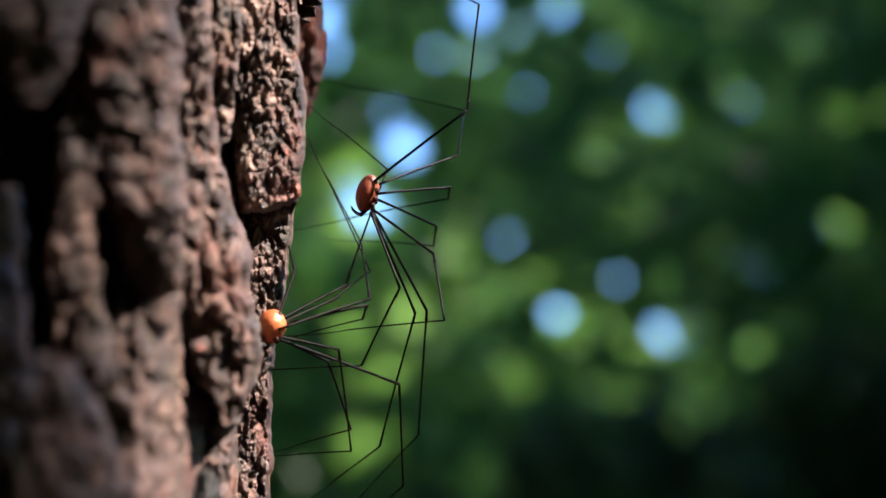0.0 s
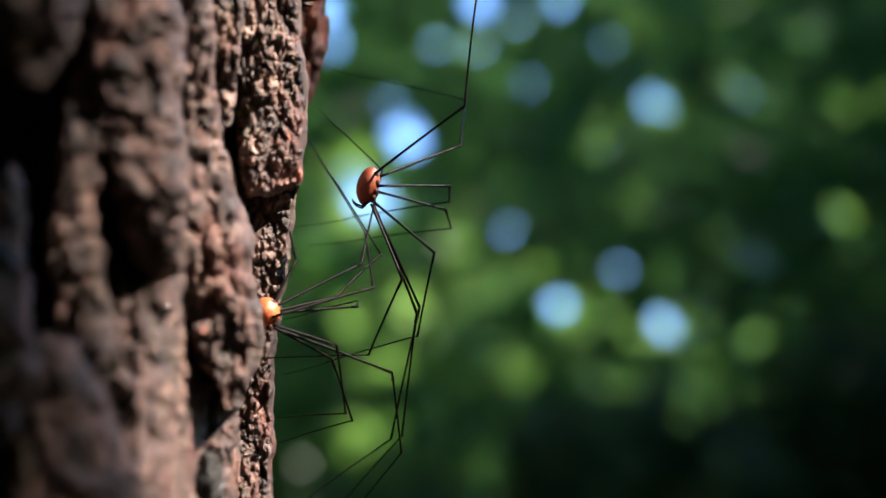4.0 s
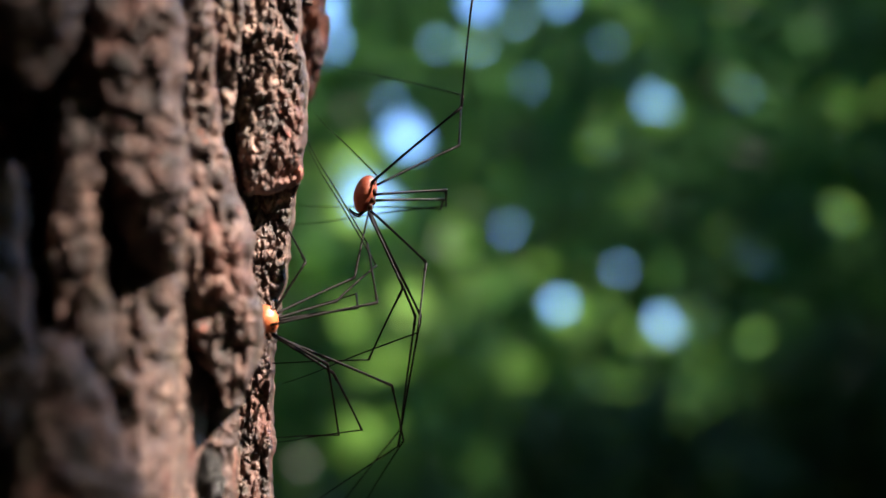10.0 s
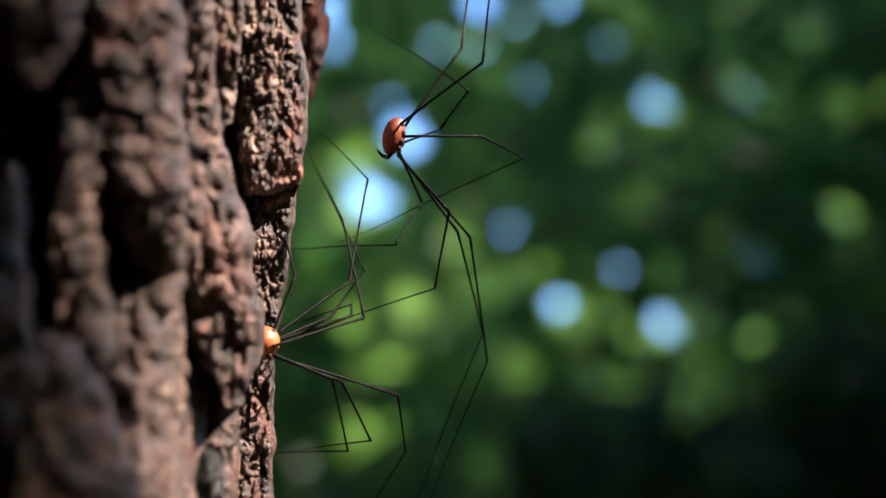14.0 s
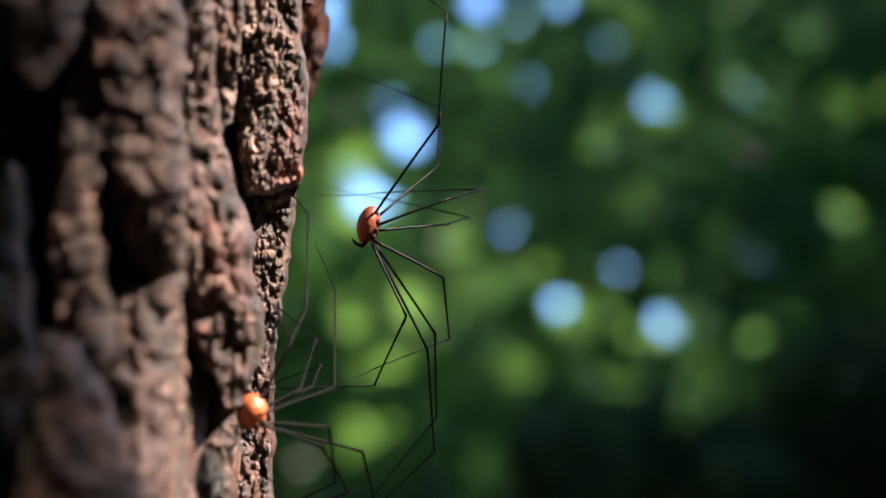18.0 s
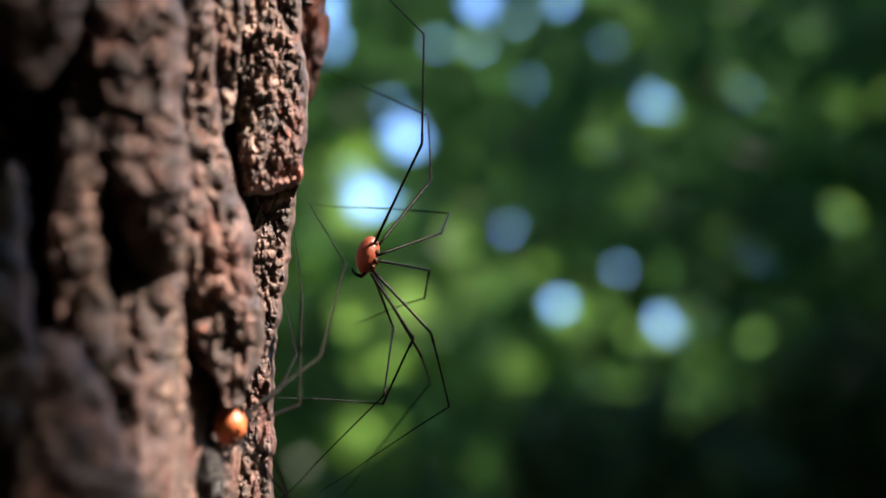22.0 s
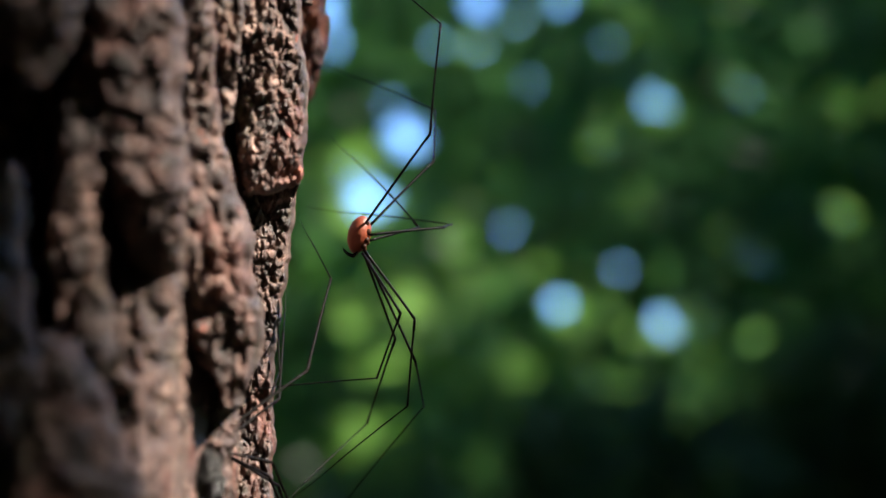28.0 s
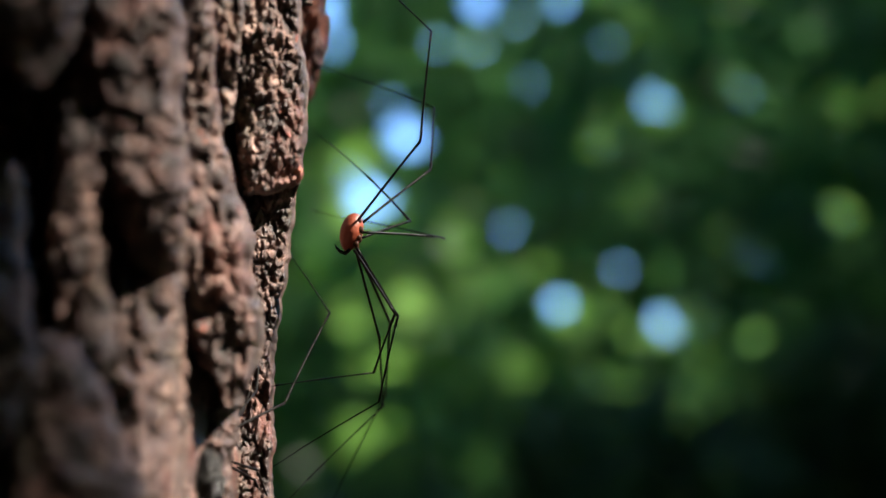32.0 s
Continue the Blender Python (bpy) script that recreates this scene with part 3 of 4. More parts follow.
def build_far_wood():
    """Closed woodland all round, too far off to count."""
    rng = np.random.RandomState(12)
    n = 150000
    a = rng.uniform(0, 2 * math.pi, n)
    r = rng.uniform(20, 42, n)
    top = 12.5 + 2.5 * np.sin(a * 9) + 1.5 * np.sin(a * 23 + 1)
    z = rng.uniform(0, 1, n) ** 0.9 * top
    p = np.stack([r * np.sin(a), r * np.cos(a), z], -1)
    glade = np.hypot((p[:, 0] - 10) / 9.5, (p[:, 1] - 21) / 5.0) < 1
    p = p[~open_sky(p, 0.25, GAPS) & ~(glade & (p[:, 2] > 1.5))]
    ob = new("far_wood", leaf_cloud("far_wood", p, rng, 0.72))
    ob.data.materials.append(LEAF_PAINTED_SUN)
    tagged(ob, "dense green woodland far behind the trees", "woods", kind="stuff")


build_far_wood()


def build_glade():
    """A bank of shrubs added behind the shaded trees; their sunlight is partly leaf colour."""
    rng = np.random.RandomState(31)
    n = 34000
    p = np.stack([rng.uniform(-3.2, 5.2, n), rng.uniform(17.6, 18.3, n), rng.uniform(0, 1, n) ** 0.8 * 8.4], -1)
    p[:, 1] += 0.75 * p[:, 2]
    p = p[fbm(p[:, 0] * 1.1 + 30, p[:, 2] * 1.1 + 30, 99, 3) > 0.24]
    p = p[~open_sky(p, 0.08, GAPS)]
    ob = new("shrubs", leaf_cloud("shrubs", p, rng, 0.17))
    ob.data.materials.append(LEAF_PAINTED_SUN)
    tagged(ob, "bank of green shrubs added behind the trees, sunlight partly painted", "shrubs", kind="stuff")


build_glade()


# ---------------------------------------------------------------- the two harvestmen
def shell_material(name, stops):
    m, n, l, b = material(name, 0.46)
    a = noise_node(n, l, 2600, 3, 0.5)
    c = noise_node(n, l, 420, 3, 0.5)
    r = ramp(n, [(0.3, stops[0]), (0.55, stops[1]), (0.75, stops[2])])
    l.new(c.outputs[0], r.inputs[0])
    l.new(r.outputs[0], b.inputs["Base Color"])
    bump(n, l, a.outputs[0], 0.35, 0.0002, b)
    b.inputs["Subsurface Weight"].default_value = 0.06
    b.inputs["Subsurface Radius"].default_value = (0.0012, 0.0004, 0.0002)
    b.inputs["Subsurface Scale"].default_value = 1.0
    return m


def leg_material(name, a, c, rough):
    m, n, l, b = material(name, rough)
    b.inputs["Specular IOR Level"].default_value = 0.06
    t = noise_node(n, l, 700, 3, 0.6)
    r = ramp(n, [(0.35, a), (0.7, c)])
    l.new(t.outputs[0], r.inputs[0])
    l.new(r.outputs[0], b.inputs["Base Color"])
    bump(n, l, t.outputs[0], 0.3, 0.0001, b)
    return m


SHELL = shell_material("orange_shell", [(0.14, 0.021, 0.006), (0.2, 0.033, 0.009), (0.26, 0.05, 0.014)])
# lighter copy of the shell: sunlight on the second body put into its colour
SUN_PAINTED_SHELL = shell_material("sun_painted_shell", [(0.4, 0.08, 0.02), (0.48, 0.115, 0.032), (0.55, 0.17, 0.06)])
LEG = leg_material("dark_leg", (0.0012, 0.0009, 0.0008), (0.003, 0.002, 0.0016), 0.4)
LEG_BROWN = leg_material("brown_leg", (0.0025, 0.0015, 0.0012), (0.0055, 0.0034, 0.0026), 0.55)
SOCKET = leg_material("dark_socket", (0.02, 0.01, 0.006), (0.05, 0.02, 0.012), 0.4)
MM = 0.001


def blob(rx, ry, rz, seed, rough=0.0, squeeze=0.0):
    """A rounded body in mm, longest along z, narrower towards its head (-z)."""
    bm = bmesh.new()
    bmesh.ops.create_icosphere(bm, subdivisions=4, radius=1)
    for v in bm.verts:
        x, y, z = v.co
        w = 1 - squeeze * max(0, -z) ** 1.5
        ring = 1 + 0.012 * math.sin(z * 26)
        k = 1 + rough * noise.noise(Vector((x, y, z)) * 5 + Vector((seed, 0, 0)))
        v.co = Vector((x * rx * w * k * ring, y * ry * w * k * ring, z * rz)) * MM
    return bm


def stick(length, r0, r1, bow=0.0, knob=0.0, sides=8, steps=8):
    """A leg piece along +x from the origin, tapered, a little bowed, thicker at its end."""
    pts, rad = [], []
    for k in range(steps + 1):
        u = k / steps
        pts.append((u * length, 0, bow * length * 4 * u * (1 - u)))
        rad.append((r0 + (r1 - r0) * u) * (1 + knob * math.exp(-((1 - u) / 0.06) ** 2)))
    v, f = tube(pts, rad, sides)
    return mesh_of("stick", v, f, True)


def toward(p, d, roll=Vector((0, 0, 1))):
    """A pose at p whose x axis runs along d."""
    x = Vector(d).normalized()
    y = roll.cross(x)
    y = y.normalized() if y.length > 1e-4 else Vector((0, 1, 0))
    z = x.cross(y)
    return Matrix.Translation(p) @ Matrix((x, y, z)).transposed().to_4x4()


def build_harvestman(label, lengths, shell, dark, size):
    """lengths: femur, tibia and foot of each of the eight legs, in mm."""
    root = new("harvestman")
    tagged(root, label, "harvestman", group="harvestmen on the trunk")
    body = part("body", blob(*size, 1, 0.05, 0.16), shell, root, "smooth orange-brown oval body")
    body.matrix_basis = pose(0, 0, 0, 0, 14, 0)
    for x, z, r in ((1.15, 1.6, 0.5), (1.35, 0.3, 0.52), (1.15, -1.0, 0.5), (0.75, -2.0, 0.45)):
        for side in (-1, 1):
            bm = blob(r, r * 0.8, r, x + z, 0.1)
            o = part("leg_socket", bm, SOCKET, root, "dark leg socket")
            o.location = (x * MM, side * 1.0 * MM, z * MM)
    eye = part("eye_hump", blob(0.35, 0.3, 0.35, 3), SOCKET, root, "dark eye hump")
    eye.location = (-1.15 * MM, 0, -2.1 * MM)
    for side in (-1, 1):
        pts = [(-0.2, side * 0.5, -2.7), (-0.9, side * 0.9, -3.3), (-1.7, side * 0.9, -3.0), (-2.3, side * 0.8, -2.4), (-2.45, side * 0.7, -2.0)]
        v, f = tube([Vector(p) * MM for p in pts], [0.16 * MM, 0.17 * MM, 0.15 * MM, 0.12 * MM, 0.06 * MM], 7)
        part("palp", mesh_of("palp", v, f, True), LEG, root, "short dark feeler")
        pts = [(-0.3, side * 0.3, -2.7), (-0.8, side * 0.35, -3.25), (-1.1, side * 0.3, -3.0)]
        v, f = tube([Vector(p) * MM for p in pts], [0.26 * MM, 0.24 * MM, 0.08 * MM], 7)
        part("jaw", mesh_of("jaw", v, f, True), SOCKET, root, "small jaw")
    legs = []
    for femur, tibia, foot in lengths:
        m = LEG if dark else LEG_BROWN
        one = part("femur", stick(femur * MM, 0.22 * MM, 0.19 * MM, 0.004, 0.35), m, root)
        two = part("patella", stick(1.7 * MM, 0.21 * MM, 0.23 * MM, 0.0, 0.3, 8, 4), m, root)
        three = part("tibia", stick(tibia * MM, 0.18 * MM, 0.15 * MM, 0.008, 0.4), m, root)
        four = part("metatarsus", stick(foot * MM * 0.6, 0.13 * MM, 0.1 * MM, 0.004, 0.3), m, root)
        five = part("tarsus", stick(foot * MM * 0.4, 0.09 * MM, 0.05 * MM, -0.02), m, root)
        legs.append((one, two, three, four, five))
    return root, legs


FIRST_LEGS = [(17.9, 17.6, 31.7), (17.9, 17.6, 31.7), (13.2, 10.6, 33.4), (13.2, 10.6, 33.4), (13.0, 13.6, 26.1), (13.0, 13.6, 26.1), (18.4, 22.8, 32.3), (18.4, 22.8, 32.3)]
SECOND_LEGS = [(18.7, 21.3, 19.5), (13.0, 14.8, 23.5), (18.7, 17.8, 18.7), (11.7, 16.9, 16.5), (14.3, 14.3, 17.8), (23.0, 17.8, 20.0), (15.2, 9.6, 13.9), (11.3, 12.2, 13.0)]
FIRST_HIPS = [(1.13, -1.32, 1.71), (1.56, 1.14, 1.61), (1.56, -0.98, -0.17), (1.56, 1.53, -0.61), (0.87, -0.37, -2.53), (0.52, -0.70, -2.95), (0.69, 0.68, -2.70), (0.87, 2.06, -2.46)]
SECOND_HIPS = [(1.04, -0.15, 0.86), (1.22, -1.05, 0.17), (1.22, -1.91, -0.69), (0.87, -0.74, -1.54), (0.87, 1.29, -1.54), (0.87, 2.30, -1.53), (0.69, 1.97, 0.35), (0.35, 2.03, 0.01)]
FIRST, FIRST_PARTS = build_harvestman("orange-brown harvestman with long thin black legs standing off the bark", FIRST_LEGS, SHELL, True, (1.75, 1.9, 3.05))
SECOND, SECOND_PARTS = build_harvestman("orange harvestman with long brown legs close against the bark", SECOND_LEGS, SUN_PAINTED_SHELL, False, (2.2, 2.3, 2.6))

# ---------------------------------------------------------------- how they move
# Legs: seconds, then the way (degrees round from +x, degrees up) of femur, tibia and foot.
FIRST_WAY = [  # seconds, centre of the body in metres
    (0, -0.0113, 0.4217, 1.5357),
    (0.5, -0.0113, 0.4217, 1.5355),
    (1, -0.0113, 0.4218, 1.5353),
    (1.5, -0.0113, 0.4219, 1.5349),
    (2, -0.0113, 0.4218, 1.5350),
    (2.5, -0.0113, 0.4218, 1.5349),
    (3, -0.0116, 0.4218, 1.5347),
    (3.5, -0.0115, 0.4217, 1.5348),
    (4.4, -0.0115, 0.4218, 1.5340),
    (5.5, -0.0115, 0.4219, 1.5337),
    (6, -0.0116, 0.4219, 1.5337),
    (6.5, -0.0115, 0.4219, 1.5336),
    (7, -0.0115, 0.4219, 1.5337),
    (8, -0.0116, 0.4219, 1.5338),
    (8.5, -0.0116, 0.4219, 1.5337),
    (9, -0.0118, 0.4219, 1.5336),
    (9.5, -0.0118, 0.4220, 1.5332),
    (10, -0.0120, 0.4220, 1.5329),
    (10.5, -0.0120, 0.4221, 1.5325),
    (11, -0.0122, 0.4221, 1.5325),
    (11.3, -0.0122, 0.4220, 1.5327),
    (11.45, -0.0082, 0.4218, 1.5342),
    (11.6, -0.0043, 0.4214, 1.5365),
    (12, -0.0043, 0.4207, 1.5404),
    (12.2, -0.0042, 0.4202, 1.5431),
    (12.4, -0.0043, 0.4198, 1.5455),
    (12.7, -0.0048, 0.4199, 1.5449),
    (13, -0.0051, 0.4202, 1.5433),
    (13.2, -0.0068, 0.4202, 1.5430),
    (13.5, -0.0068, 0.4204, 1.5422),
    (14, -0.0076, 0.4205, 1.5417),
    (14.5, -0.0087, 0.4209, 1.5390),
    (15.5, -0.0095, 0.4214, 1.5364),
    (16.5, -0.0103, 0.4219, 1.5338),
    (17, -0.0108, 0.4224, 1.5310),
    (17.5, -0.0112, 0.4228, 1.5286),
    (18, -0.0115, 0.4228, 1.5283),
    (18.5, -0.0117, 0.4228, 1.5285),
    (19, -0.0117, 0.4228, 1.5283),
    (19.5, -0.0117, 0.4228, 1.5283),
    (20, -0.0116, 0.4228, 1.5283),
    (20.3, -0.0108, 0.4228, 1.5285),
    (20.6, -0.0103, 0.4228, 1.5284),
    (21, -0.0104, 0.4229, 1.5277),
    (21.5, -0.0110, 0.4233, 1.5256),
    (22, -0.0116, 0.4236, 1.5237),
    (22.5, -0.0120, 0.4237, 1.5233),
    (23, -0.0122, 0.4238, 1.5230),
    (23.5, -0.0122, 0.4237, 1.5231),
    (24, -0.0125, 0.4235, 1.5247),
    (24.5, -0.0129, 0.4234, 1.5251),
    (25, -0.0129, 0.4232, 1.5265),
    (25.5, -0.0129, 0.4232, 1.5265),
    (26.5, -0.0130, 0.4232, 1.5261),
    (27.3, -0.0132, 0.4231, 1.5267),
    (27.5, -0.0134, 0.4231, 1.5267),
    (27.8, -0.0122, 0.4228, 1.5283),
    (28, -0.0129, 0.4231, 1.5268),
    (28.2, -0.0134, 0.4233, 1.5258),
    (28.5, -0.0132, 0.4233, 1.5256),
    (28.7, -0.0137, 0.4232, 1.5260),
    (29, -0.0141, 0.4233, 1.5255),
    (29.5, -0.0132, 0.4233, 1.5256),
    (30, -0.0141, 0.4233, 1.5259),
    (30.5, -0.0140, 0.4233, 1.5259),
    (31, -0.0142, 0.4232, 1.5264),
    (31.5, -0.0142, 0.4231, 1.5270),
    (32, -0.0141, 0.4230, 1.5272),
]
FIRST_A = [
    (0, -10.3, 36.1, 51, 80.3, -147.4, 14.6),
    (1, -24.7, 32.3, 42.4, 81.8, 162.6, 29.4),
    (3, -28.6, 29, 15.4, 83.5, 162, 29.9),
    (6, -26.2, 32.3, 30.8, 82.3, 166.9, 31.6),
    (9, -23.9, 32.8, 17.6, 83.4, 166.1, 31.8),
    (10, -10.9, 38.6, 1.4, 84.4, 165.2, 32.3),
    (11.3, -30.6, 31.4, -61.1, 72.7, 162.3, 32.6),
    (11.6, -41.3, 32.9, 70.5, 77.8, 174.3, 23.3),
    (12, -40.3, 28.9, 74.1, 78.1, 161.7, 29.8),
    (12.2, -47.4, 17.4, 68.5, 79, 161.6, 30.5),
    (12.4, -47.7, 19, 69.6, 77.5, 157.7, 28.2),
    (13, -44.6, 18.2, 66.1, 77.2, 163.7, 31.8),
    (14, -41.1, 22.9, 58.2, 78.3, 157.3, 30.9),
    (16.5, -41.7, 33.4, 63.4, 77.1, 158.9, 36.8),
    (17, -42.8, 36.5, 33.6, 85.6, 153.5, 36.4),
    (17.5, -18.1, 53.9, 77.8, 77.4, -133.1, 16.1),
    (18, -43.9, 41, 4.3, 86.1, 149.6, 36.8),
    (19, -37.3, 44.6, 67.4, 79, 153, 37.8),
    (20.6, -49.1, 37.6, 55.4, 85.1, 152.4, 37.6),
    (21, -48.1, 39.1, 24.8, 87.2, 151.8, 38.1),
    (22, -51.2, 49.2, 82.3, 84.5, 144.2, 43.7),
    (23, -57.7, 45.7, 55.2, 85.8, 142.9, 45.7),
    (24, -52.1, 42.2, 16.5, 87.3, 144.8, 43.4),
    (25, -52.6, 36.5, 51.8, 82.5, 148.6, 43.6),
    (28, -43, 41.4, 36.1, 83.5, 151.1, 40.7),
    (29, -49.4, 36.9, 27.3, 85.8, 143.4, 43.9),
    (29.5, -51.6, 36.7, 34.5, 86.7, 145.1, 43.2),
    (30, -52.1, 35.5, 61.1, 82.4, 148.3, 43.6),
    (30.5, -53.1, 34.5, 29.9, 86, 143.4, 43.9),
    (31, -50.5, 34, 23, 85.7, 143.4, 43.9),
    (32, -50, 33.4, 48.3, 82.2, 148.3, 43.6),
]
FIRST_B = [
    (0, 41, 22.9, 85.1, 36.9, 141.9, 17.9),
    (1, 41, 22.8, 86.5, 38.6, 140.9, 18.1),
    (3, 39.1, 22.8, 85.9, 36.9, 142.2, 18.7),
    (6, 37.4, 25.9, 86.5, 39.3, 142.1, 18.1),
    (9, 35.6, 26.2, 86.5, 39.2, 142, 18.1),
    (10, 35.2, 27.6, 87.7, 40.2, 140.5, 18.4),
    (11.3, 36.7, 27.8, 87.4, 40.2, 139.3, 18.4),
    (11.6, 43.9, 37.6, 97, 41.6, 150.5, 7.5),
    (12, 45.6, 52.1, 78.4, 52.2, 135.2, 20.6),
    (12.2, 58.1, 48.4, 78.1, 48.2, 133.1, 22),
    (12.4, 44.9, 47.3, 73.8, 60.4, 137.9, 19.7),
    (13, 20.9, 54.6, 77.7, 66.6, 135, 18.6),
    (14, 34.8, 52.5, 77.4, 62.2, 128.4, 19.5),
    (16.5, 55.6, 42.5, 91.1, 47.9, 116.6, 26.9),
    (17, 50.3, 31.1, 88, 38.5, 126.2, 24),
    (17.5, 52.6, 35.3, 88.9, 41.7, 134.7, 24.5),
    (18, 52.2, 34.5, 88.4, 45.2, 133.1, 23.9),
    (19, 49, 39.1, 89, 38.4, 134.3, 25.5),
    (20.6, 50.4, 41.6, 93.1, 46.1, 132, 19.7),
    (21, 49.3, 39.7, 92.3, 48.8, 132.5, 21.4),
    (22, 51.1, 43.6, 93, 48.4, 129.6, 25.1),
    (23, 47.5, 46, 91.8, 50.2, 128.5, 23.5),
    (24, 44.2, 43.9, 89.4, 44.3, 129.9, 22.9),
    (25, 42.8, 40.5, 89.4, 43.3, 132.2, 23.9),
    (28, 41.5, 42.4, 89.4, 39.9, 132.6, 24.8),
    (29, 42.1, 39.7, 87.8, 44.9, 129.6, 23.9),
    (29.5, 44.4, 40.6, 90.3, 50.4, 129.6, 22),
    (30.5, 40, 40, 87.6, 47.4, 131.2, 22.6),
    (31, 40.2, 38, 86.7, 47.8, 131.1, 22.5),
    (32, 43.1, 35.9, 87.7, 46.8, 131.5, 23.2),
]
FIRST_C = [
    (0, 31.2, 10.2, 90.8, 1.7, 145.6, -3.1),
    (1, 31.9, 10.3, 90.8, 0.1, 142.8, -1.7),
    (2, 32, 6.7, 91.8, -5.5, 141.1, 0),
    (3, 31.6, 5.2, 90.3, -1.6, 143, -1.2),
    (6, 34.7, 7.6, 89.9, -5.1, 140.4, 1.6),
    (9, 33.3, 7.8, 89.9, -3, 140.2, 1.1),
    (10, 33, 9.2, 89.9, -2.6, 140.9, 1.5),
    (11.3, 32.2, 9.8, 90, -1.1, 139.3, 1.8),
    (12, 65.6, 0.2, -104.2, -30.7, 139.9, -1.4),
    (12.2, 66.9, -10.3, -117.6, -37.6, 135.4, 0.8),
    (12.4, 38.8, -2.8, 70.7, -19.5, 166.5, -15.5),
    (13, 24.7, -3.3, 50.7, -18.3, 178.8, -18.5),
    (14, 23.8, 5, 49.3, -10, 160.7, -20.4),
    (16.5, 8.6, 10.2, 43.5, -0.8, 148.3, -11.8),
    (17, -2.5, 9.9, 47.6, 4.4, 146.7, -5.4),
    (17.5, -2.4, 15, 51.5, 9.6, 142.8, -0.8),
    (18, 22, 22.8, 59.6, 16.9, 145.5, 4.8),
    (19, 34.3, 19, 82.5, 22.6, 138.4, 7.1),
    (20, 36.3, 17.7, 80.6, 20, 142.9, 7.9),
    (20.6, 38.6, 17.9, 88.8, 20.7, 139, 7.8),
    (21, 40.1, 17.4, 84.2, 21, 139.6, 8.6),
    (22, 37.3, 21.4, 82.3, 27.6, 134.7, 10.6),
    (23, 37.8, 18.9, 81.6, 22.4, 132.7, 13.8),
    (24, 40.1, 14.1, 78.8, 17.4, 136.6, 13.6),
    (25, 38, 8.3, 80, 13.6, 134.2, 14.6),
    (28, 29.1, 10.1, 82.5, 12.8, 138.7, 12.4),
    (29, 36.9, 9.3, 73.2, 16.6, 136.7, 14.4),
    (29.5, 39.9, 11.2, 75.7, 17.3, 139.9, 13),
    (30, 40.1, 8.8, 76.1, 13.4, 135.9, 15),
    (30.5, 41.3, 7.5, 73.9, 14.7, 139.1, 15),
    (31, 38, 6.2, 77.8, 11.5, 134.9, 15.8),
    (32, 35, 3.3, 79.3, 8.1, 134.5, 15.9),
]
FIRST_D = [
    (0, 45.8, -10.5, 92.6, -6.8, 127.5, 10.7),
    (1, 44.8, -12.8, 107.8, -22, 121.8, 3.7),
    (2, 45.1, -15.1, 97.5, -8.1, 127.5, 10.7),
    (3, 37.7, -6.5, 87.5, -7.7, 135.5, 3.1),
    (6, 36.7, -4.3, 77.5, 3.2, 141, -0.2),
    (8, 54.7, 1.6, 108.1, 9.3, 138.6, 8.5),
    (9, 32, -8.2, 89.9, -22.9, 143, 3.7),
    (10, 36.4, 7.3, 92.4, 2.6, 138.6, 8.5),
    (11.3, 35, 2.1, 81.5, 7.3, 139.1, 24.7),
    (12, 33, 31.6, 97.2, 66.2, 145.7, 10.3),
    (12.2, 39.5, 20.5, 100.9, 68.8, 145.7, 9.6),
    (13, 19.6, 59.6, 100, 37.1, 109.2, 20.2),
    (14, 63.9, 19.6, -61.6, 24.7, 125.1, 30.6),
    (16.5, 61.2, 16, -122.4, 4.9, 106.6, 18.1),
    (17, 63, 16.2, -117.7, 14.9, 109.2, 17.7),
    (17.5, 28.1, 17.9, 44.1, 18.4, 141, 21.9),
    (18, 36.3, 10.5, 68, 15.7, 137.9, 16.3),
    (19, 24.4, 8, 52.1, 30.4, 137.5, 33.2),
    (20, 38, 15.3, 84.3, 18.5, 134.9, 13.3),
    (20.6, 68.8, 4.2, -53.7, 31.3, 137.7, 12.9),
    (21, 39.4, 11.5, 84.8, 13.9, 134.9, 13.3),
    (22, 53.3, 1.3, 94.8, -15.4, 112.5, 0.8),
    (23, 34.2, 13.3, 86.2, 24.8, 132.1, 10.9),
    (24, 42.7, 7.8, 108.9, 19.9, 121.5, 30.1),
    (25, 53.2, 18.7, 122.6, 36, 111.9, 25.8),
    (28, 53.1, 17.2, 125.3, 38.6, 111.4, 28.1),
    (29, 43.5, 23.1, 102.3, 43.6, 104.3, 22.1),
    (29.5, 58.1, 28.4, 120, 49.4, 104.1, 24.6),
    (30.5, 40.5, 10.1, 144.7, 54.9, 110.3, 17.1),
    (31, 52.5, 13.5, 110.8, 29.3, 111.7, 26.6),
    (32, 53.5, 20, 160.7, 46.5, 111.3, 26.1),
]
